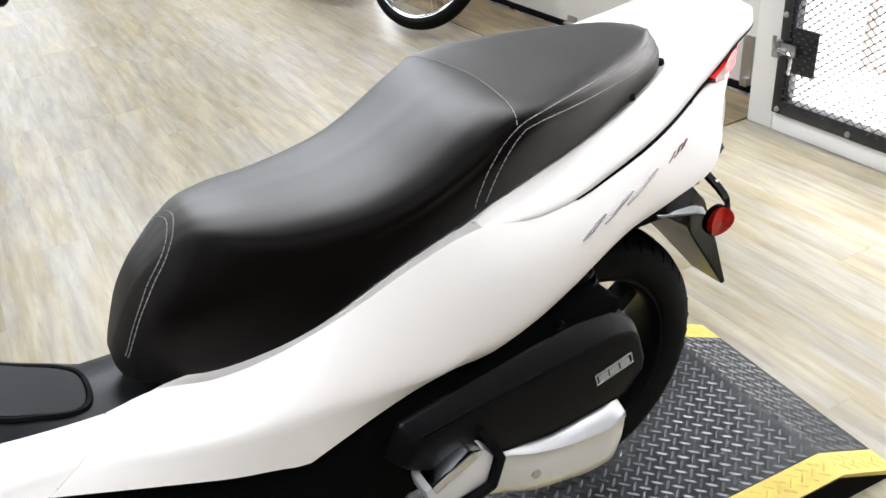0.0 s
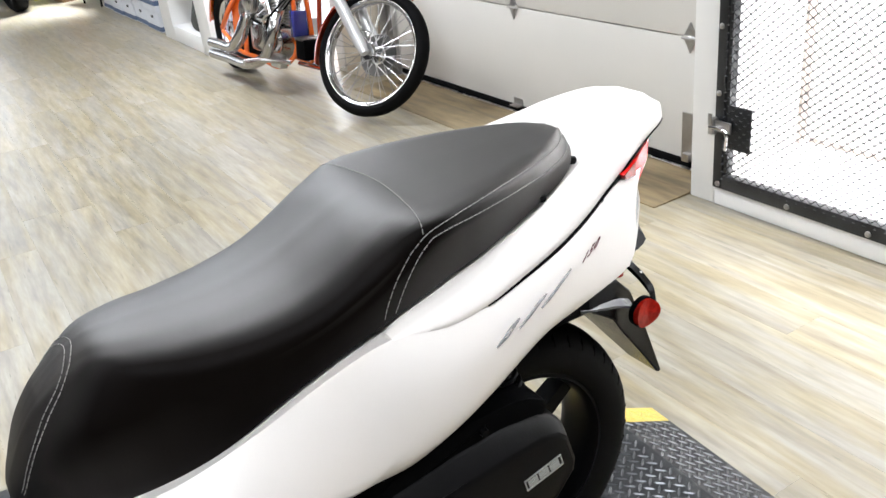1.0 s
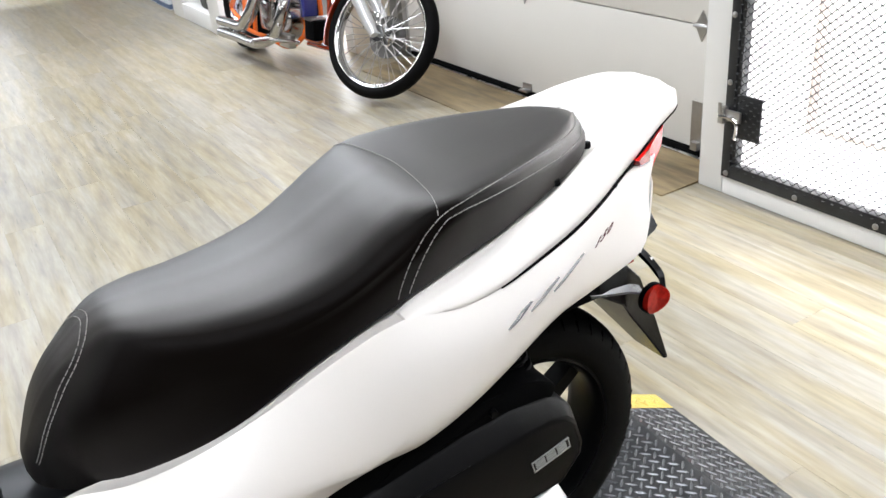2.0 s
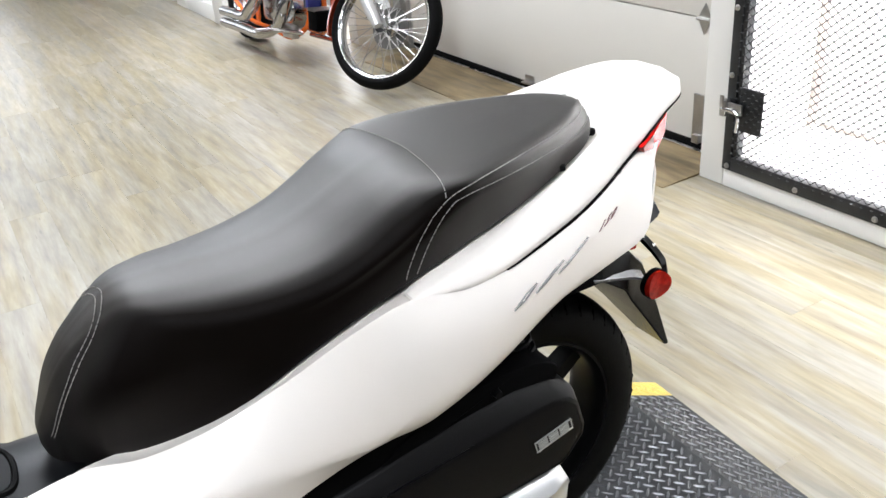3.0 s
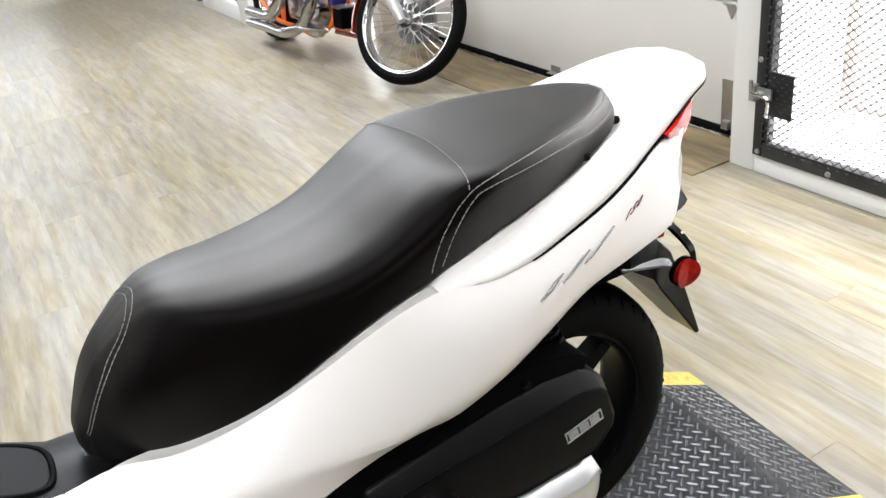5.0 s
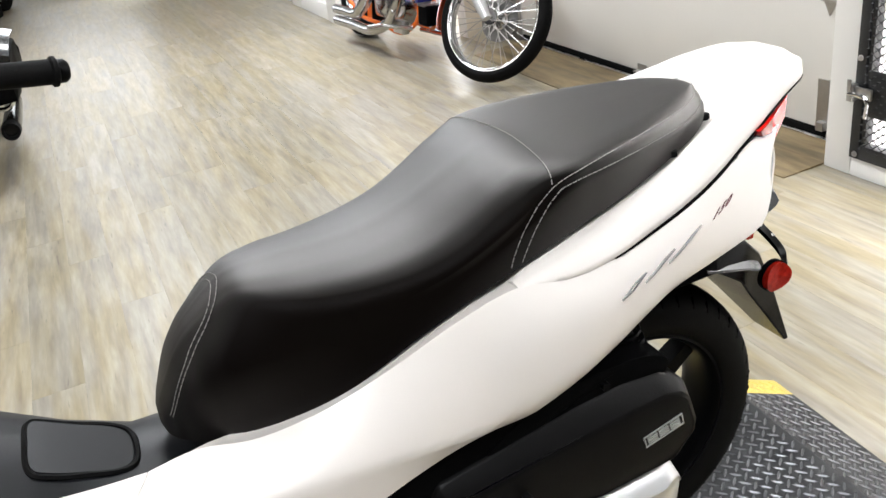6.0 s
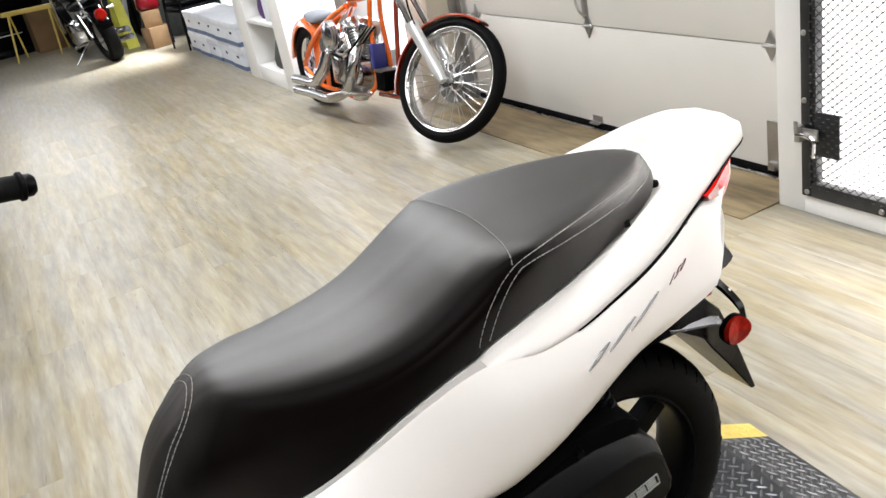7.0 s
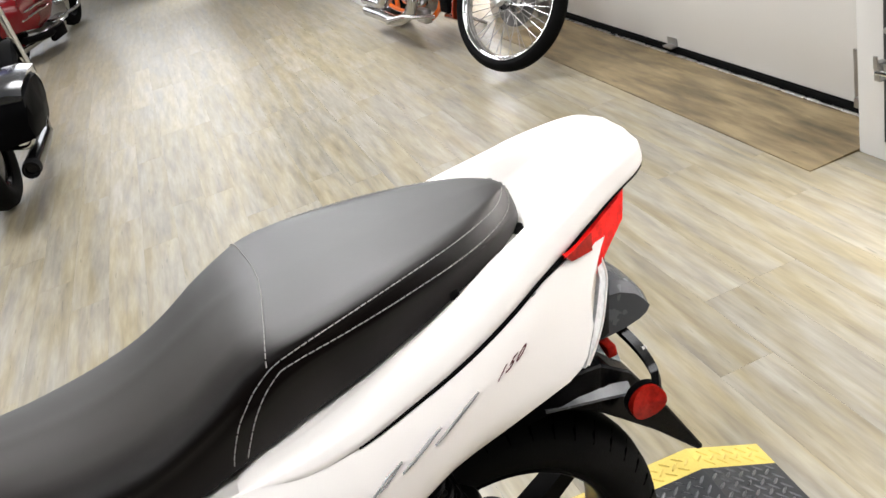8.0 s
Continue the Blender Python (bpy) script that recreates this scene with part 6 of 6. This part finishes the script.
def red_tourer():
    b = empty("red_tourer", pose(-7.35, -3.45, 0, 5, 0, 163), "dark red touring motorcycle with chrome rails and footpegs", "motorcycle")
    w = part("rear_wheel", spin([(-0.06, 0.19), (-0.075, 0.25), (-0.05, 0.30), (0, 0.31), (0.05, 0.30), (0.075, 0.25), (0.06, 0.19), (-0.06, 0.19)], (0, 0, 0.31), "y", 36), M_RUBBER, b)
    part("front_wheel", spin([(-0.05, 0.2), (-0.065, 0.25), (-0.045, 0.3), (0, 0.31), (0.045, 0.3), (0.065, 0.25), (0.05, 0.2), (-0.05, 0.2)], (1.65, 0, 0.31), "y", 36), M_RUBBER, b)
    for s in (1, -1):
        bag = part("pannier", loft([[(x, s * y, z) for y, z in ((0.14, z0), (0.36, z0 + 0.03), (0.42, z0 + 0.14), (0.40, z1 - 0.03), (0.34, z1), (0.14, z1))] for x, z0, z1 in ((-0.50, 0.48, 0.62), (-0.44, 0.36, 0.70), (-0.05, 0.30, 0.76), (0.25, 0.34, 0.74), (0.30, 0.44, 0.66))]), M_REDP, b, "dark red pannier", 40)
        for z in (0.50, 0.56, 0.70):
            part("chrome_rail", tube(bent([(-0.46, s * 0.40, z - 0.02), (-0.2, s * 0.435, z), (0.1, s * 0.43, z), (0.28, s * 0.38, z)], 16), 0.009, 6), M_CHROME, bag, "chrome pannier rail")
        part("lower_guard", tube(bent([(-0.45, s * 0.34, 0.30), (-0.1, s * 0.40, 0.26), (0.3, s * 0.38, 0.24)], 14), 0.035, 10), M_BLACK, b)
        part("floorboard", box(0.48, 0.80, s * 0.26 - 0.06, s * 0.26 + 0.06, 0.27, 0.30, 0.008), M_CHROME, b)
        part("engine_guard", tube(bent([(1.0, s * 0.10, 0.62), (1.04, s * 0.36, 0.52), (1.04, s * 0.38, 0.34), (0.98, s * 0.12, 0.22)], 20), 0.016, 8), M_CHROME, b, "chrome engine guard")
        part("footpeg", tube([(0.98, s * 0.38, 0.40), (0.94, s * 0.52, 0.40)], 0.016, 8), M_CHROME, b)
        part("cylinder_cover", spin([(0, 0), (s * 0.02, 0.05), (s * -0.10, 0.085), (s * -0.16, 0.09)], (0.86, s * 0.30, 0.45), "y", 20), M_CHROME, b)
        part("exhaust", tube([(0.8, s * 0.22, 0.20), (-0.5, s * 0.26, 0.22)], 0.045, 14), M_CHROME, b)
        part("fork_leg", tube([(1.65, s * 0.1, 0.31), (1.36, s * 0.1, 1.0)], 0.025, 10), M_CHROME, b)
    part("top_case", box(-0.52, -0.08, -0.26, 0.26, 0.86, 1.16, 0.06), M_REDP, b, "dark red top case")
    part("tail_body", box(-0.46, 0.2, -0.18, 0.18, 0.60, 0.86, 0.05), M_REDP, b)
    part("seat", box(-0.02, 0.75, -0.20, 0.20, 0.74, 0.86, 0.05), M_BLACK, b)
    part("fuel_tank", box(0.72, 1.25, -0.20, 0.20, 0.70, 1.0, 0.08), M_REDP, b)
    part("engine", box(0.5, 1.15, -0.20, 0.20, 0.18, 0.66, 0.06), M_STEEL, b)
    part("fairing", loft([[(x, y, z) for y, z in ((-0.36, 0.75), (0.36, 0.75), (0.30, 1.15), (-0.30, 1.15))] for x in (1.2, 1.42)]), M_REDP, b)
    part("pad", box(0.02, 0.36, -0.43, -0.37, 0.16, 0.28, 0.02), M_BLACK, b)
    return b


red_tourer()


# ---------------------------------------------------------------- shelf unit, cartons, chairs
def shelf_unit():
    s = empty("shelf_unit", pose(0, 0, 0), "white open shelf unit, bags and boxes on its shelves", "shelf")
    x0, x1, y0, y1, H = -5.55, -4.22, -0.51, -0.06, 2.3
    part("side_board", box(x0, x0 + 0.30, y0, y1, 0.0, H, 0.003), M_POST, s, "white side board")
    part("side_board", box(x1 - 0.27, x1, y0, y1, 0.0, H, 0.003), M_POST, s, "white side board")
    part("plinth", box(x0 + 0.302, x1 - 0.272, y0 + 0.004, y1, 0.0, 0.13, 0.003), M_POST, s, "white plinth")
    part("back_board", box(x0 + 0.302, x1 - 0.272, y1 - 0.02, y1 - 0.002, 0.13, H), M_POST, s)
    for z in (0.50, 0.87, 1.25, 1.65, 2.2):
        part("shelf_board", box(x0 + 0.302, x1 - 0.272, y0 + 0.004, y1 - 0.022, z, z + 0.03, 0.003), M_POST, s, "white shelf board")


shelf_unit()


def bag(name, x, y, z, w, d, h, mat, label, lean=0.0, category="bag"):
    rng = random.Random(int(1000 * w))
    rings = []
    for k, f in enumerate((0.0, 0.08, 0.3, 0.6, 0.85, 0.97, 1.0)):
        q = (0.86, 1.0, 1.04, 0.96, 0.82, 0.5, 0.2)[k]
        rings.append([Vector((w / 2 * q * math.copysign(abs(math.cos(a)) ** 0.6, math.cos(a)) * (1 + 0.08 * rng.random()) + lean * f, d / 2 * q * math.copysign(abs(math.sin(a)) ** 0.6, math.sin(a)) * (1 + 0.08 * rng.random()), h * f)) for a in (2 * math.pi * j / 16 for j in range(16))])
    return tagged(finish(name, loft(rings), mat, None, "", 50, pose(x, y, z)), label, category)


bag("canvas_bag", -4.72, -0.34, 0.131, 0.36, 0.24, 0.27, M_GREYGREEN, "slumped dark green-grey canvas bag on a shelf", 0.04)
bag("purple_bag", -4.95, -0.36, 0.531, 0.22, 0.16, 0.27, M_PURPLE, "small purple fabric bag on a shelf", 0.02)


def small_box(name, x, y, z, w, d, h, mat, label, rz=0):
    return tagged(finish(name, box(-w / 2, w / 2, -d / 2, d / 2, 0, h, 0.004), mat, None, "", 40, pose(x, y, z, 0, 0, rz)), label, "box")


small_box("white_box", -4.66, -0.36, 0.531, 0.22, 0.2, 0.22, M_CARD, "white carton standing on the shelf", 8)
small_box("parcel", -4.80, -0.36, 0.901, 0.26, 0.2, 0.10, M_KRAFT, "small brown parcel on the upper shelf", -6)
bag("peaked_hat", -4.85, -0.36, 1.002, 0.18, 0.16, 0.10, M_GREYGREEN, "dark hat lying on the brown parcel", 0.0, "hat")


def carton():
    c = empty("file_carton", pose(0, 0, 0), "white lidded file carton with a blue printed band", "carton", "stacked file cartons")
    part("carton_body", box(-0.215, 0.215, -0.19, 0.19, 0.0, 0.165, 0.004), M_CARD, c)
    part("carton_lid", box(-0.222, 0.222, -0.197, 0.197, 0.166, 0.228, 0.005), M_CARD, c, "white lid")
    part("printed_band", box(-0.2165, 0.2165, -0.1915, 0.1915, 0.012, 0.052), M_CARD_BLUE, c, "blue printed band")
    part("hand_hole", box(-0.035, 0.035, -0.1925, -0.188, 0.115, 0.138, 0.002), M_RUBBER, c, "dark hand hole")
    part("hand_hole", box(0.214, 0.2175, -0.03, 0.03, 0.115, 0.138, 0.0015), M_RUBBER, c, "dark hand hole")
    return c


rng = random.Random(11)
proto = carton()
spots = [(-5.95 - 0.455 * k, z) for z in (0.0, 0.229) for k in range(5)]
for k, (x, z) in enumerate(spots):
    m = pose(x, -0.305 + rng.uniform(-0.012, 0.012), z, 0, 0, rng.uniform(-1.5, 1.5))
    if k == 0:
        proto.matrix_basis = m
    else:
        copy_thing(proto, m)


def stacking_chair():
    c = empty("stacking_chair", pose(0, 0, 0), "black stacking chair with a tubular frame", "chair", "stack of chairs")
    for s in (1, -1):
        part("side_frame", tube(bent([(0.26, s * 0.25, 0.0), (0.24, s * 0.25, 0.40), (0.20, s * 0.25, 0.62), (-0.05, s * 0.25, 0.66), (-0.20, s * 0.25, 0.66), (-0.26, s * 0.24, 0.86)], 26), 0.012, 8), M_GLOSS, c, "black tubular side frame")
        part("back_leg", tube(bent([(-0.20, s * 0.25, 0.66), (-0.22, s * 0.25, 0.42), (-0.30, s * 0.25, 0.0)], 12), 0.012, 8), M_GLOSS, c)
    part("seat", box(-0.22, 0.24, -0.23, 0.23, 0.42, 0.47, 0.02), M_BLACK, c)
    part("backrest", box(-0.30, -0.26, -0.22, 0.22, 0.60, 0.92, 0.018), M_BLACK, c)
    return c


proto = stacking_chair()
proto.matrix_basis = pose(-8.35, -0.30, 0, 0, 0, -80)
for k in range(1, 3):
    copy_thing(proto, pose(-8.35 - 0.09 * k, -0.28 + 0.015 * k, 0.06 * k, 0, 0, -80))


def floor_stand():
    c = empty("yellow_stand", pose(-9.75, -0.95, 0, 0, 0, 105), "yellow-green folding floor stand", "stand")
    for s in (1, -1):
        part("panel", loft([[(x, s * 0.16 + d * s * -0.12, z) for x in (-0.08 + 0.02 * d, 0.08 - 0.02 * d)] + [(x, s * 0.16 + d * s * -0.12 - s * 0.015, z) for x in (0.08 - 0.02 * d, -0.08 + 0.02 * d)] for z, d in ((0.0, 0.0), (0.35, 0.5), (0.68, 1.0))]), M_LIME, c, "yellow-green panel")
    part("grip", box(-0.05, 0.05, -0.04, 0.04, 0.66, 0.72, 0.01), M_LIME, c)


floor_stand()
small_box("brown_carton", -9.12, -0.66, 0.0, 0.28, 0.26, 0.25, M_KRAFT, "brown cardboard carton on the floor", 12)
small_box("brown_carton", -9.14, -0.66, 0.251, 0.24, 0.22, 0.20, M_KRAFT, "brown cardboard carton stacked on another", -8)
bag("red_helmet", -9.16, -0.66, 0.452, 0.26, 0.26, 0.24, M_REDP, "glossy red helmet on the cartons", 0.0, "helmet")


def leaning_board(x, y, w, h, rx, rz, mat, label):
    """A plank propped against the clutter by the far wall."""
    return tagged(finish("leaning_board", box(-w / 2, w / 2, -0.012, 0.012, 0, h, 0.003), mat, None, "", 40, pose(x, y, 0.004, rx, 0, rz)), label, "board")


leaning_board(-10.3, -0.98, 0.20, 2.0, -8, 20, M_KRAFT, "brown wooden board leaning at the back")
leaning_board(-10.15, -0.86, 0.12, 2.1, -9, 12, M_CARD, "white wooden board leaning at the back")
leaning_board(-9.85, -0.72, 0.16, 1.7, -7, -10, M_GREYGREEN, "dark board leaning behind the stand")
leaning_board(-8.95, -0.30, 0.24, 1.2, -6, 8, M_CARD, "short white board leaning by the chairs")


def workbench():
    c = empty("dark_bench", pose(-10.6, -0.35, 0), "dark workbench loaded with gear", "bench")
    part("bench_top", box(-0.9, 0.9, -0.35, 0.35, 0.84, 0.90, 0.006), M_BLACK, c)
    part("cabinet", box(-0.86, 0.86, -0.30, 0.32, 0.0, 0.838, 0.01), M_GREYGREEN, c)
    for k in range(3):
        door = part("cabinet_door", box(-0.84 + 0.57 * k, -0.30 + 0.57 * k, -0.325, -0.302, 0.05, 0.80, 0.004), M_BLACK, c)
        part("door_handle", tube([(-0.36 + 0.57 * k, -0.345, 0.60), (-0.36 + 0.57 * k, -0.345, 0.72)], 0.008, 6), M_STEEL, door)


workbench()
bag("lime_jacket", -10.2, -0.40, 0.902, 0.5, 0.34, 0.20, M_LIME, "folded yellow-green riding jacket on the bench", 0.0, "jacket")
bag("pale_sack", -10.75, -0.40, 0.902, 0.42, 0.36, 0.42, M_CARD, "pale sack standing on the bench")


def tool_cabinet():
    c = empty("tool_cabinet", pose(-12.5, -2.55, 0), "tall black tool cabinet against the far wall", "cabinet")
    part("body", box(-0.4, 0.4, -0.9, 0.9, 0.04, 1.5, 0.01), M_GLOSS, c)
    for k in range(5):
        d = part("drawer", box(0.402, 0.42, -0.86, 0.86, 0.10 + 0.27 * k, 0.34 + 0.27 * k, 0.004), M_BLACK, c)
        part("drawer_handle", tube([(0.435, -0.5, 0.31 + 0.27 * k), (0.435, 0.5, 0.31 + 0.27 * k)], 0.008, 6), M_STEEL, d)
    part("foot", box(-0.38, 0.38, -0.86, 0.86, 0.0, 0.04), M_RUBBER, c)


tool_cabinet()
small_box("brown_carton", -11.9, -1.75, 0.0, 0.5, 0.4, 0.62, M_KRAFT, "tall brown carton beside the cruiser", 5)
small_box("white_box", -11.6, -2.9, 0.0, 0.5, 0.4, 0.36, M_CARD, "white carton on the floor by the cabinet", -4)


def trestle():
    c = empty("yellow_trestle", pose(-11.2, -1.9, 0, 0, 0, 70), "yellow folding trestle on the floor", "trestle")
    for s in (1, -1):
        for q in (1, -1):
            part("leg", tube([(q * 0.30, s * 0.22, 0.0), (q * 0.28, s * 0.03, 0.62)], 0.014, 8), M_YELLOW, c)
    part("top_bar", box(-0.36, 0.36, -0.05, 0.05, 0.61, 0.67, 0.006), M_YELLOW, c)


trestle()


# ---------------------------------------------------------------- plank floor, last
def plank_floor():
    floor = empty("floor", pose(0, 0, 0), "limed oak vinyl plank floor with a soft sheen", "floor", "", "structure")
    W, LEN = 0.152, 1.22
    rng = random.Random(4)
    near, rest = [], []
    r = 0
    y = -8.0
    while y < 2.0:
        x = -13.0 - rng.random() * LEN
        while x < 3.5:
            x0, x1 = max(x, -13.0), min(x + LEN, 3.5)
            if x1 - x0 > 0.02:
                (near if (-4.6 < x0 and x1 < 2.4 and -3.2 < y < 0.2) else rest).append((x0, x1, y, y + W))
            x += LEN
        y += W
    g, b = 0.0001, 0.0006
    shared = {}

    def shape(w, h):
        return [(g, g, -0.0005), (w - g, g, -0.0005), (w - g, h - g, -0.0005), (g, h - g, -0.0005), (g + b, g + b, 0), (w - g - b, g + b, 0), (w - g - b, h - g - b, 0), (g + b, h - g - b, 0)]

    quads = [(4, 5, 6, 7), (0, 1, 5, 4), (1, 2, 6, 5), (2, 3, 7, 6), (3, 0, 4, 7)]
    for x0, x1, y0, y1 in near[:300]:
        key = (round(x1 - x0, 3), round(y1 - y0, 3))
        if key not in shared:
            me = bpy.data.meshes.new("plank")
            me.from_pydata(shape(*key), [], quads)
            me.materials.append(M_PLANK)
            shared[key] = me
        ob = new("plank", shared[key])
        ob.location = (x0, y0, 0)
        ob.parent = floor
    verts, faces = [], []
    for x0, x1, y0, y1 in rest + near[300:]:
        i = len(verts)
        verts += [(x0 + a, y0 + c, z) for a, c, z in shape(x1 - x0, y1 - y0)]
        faces += [tuple(i + k for k in q) for q in quads]
    me = bpy.data.meshes.new("far_planks")
    me.from_pydata(verts, [], faces)
    me.materials.append(M_PLANK)
    ob = new("far_planks", me)
    ob.parent = floor
    tagged(ob, "limed oak vinyl planks farther off", "", "", "stuff")


plank_floor()
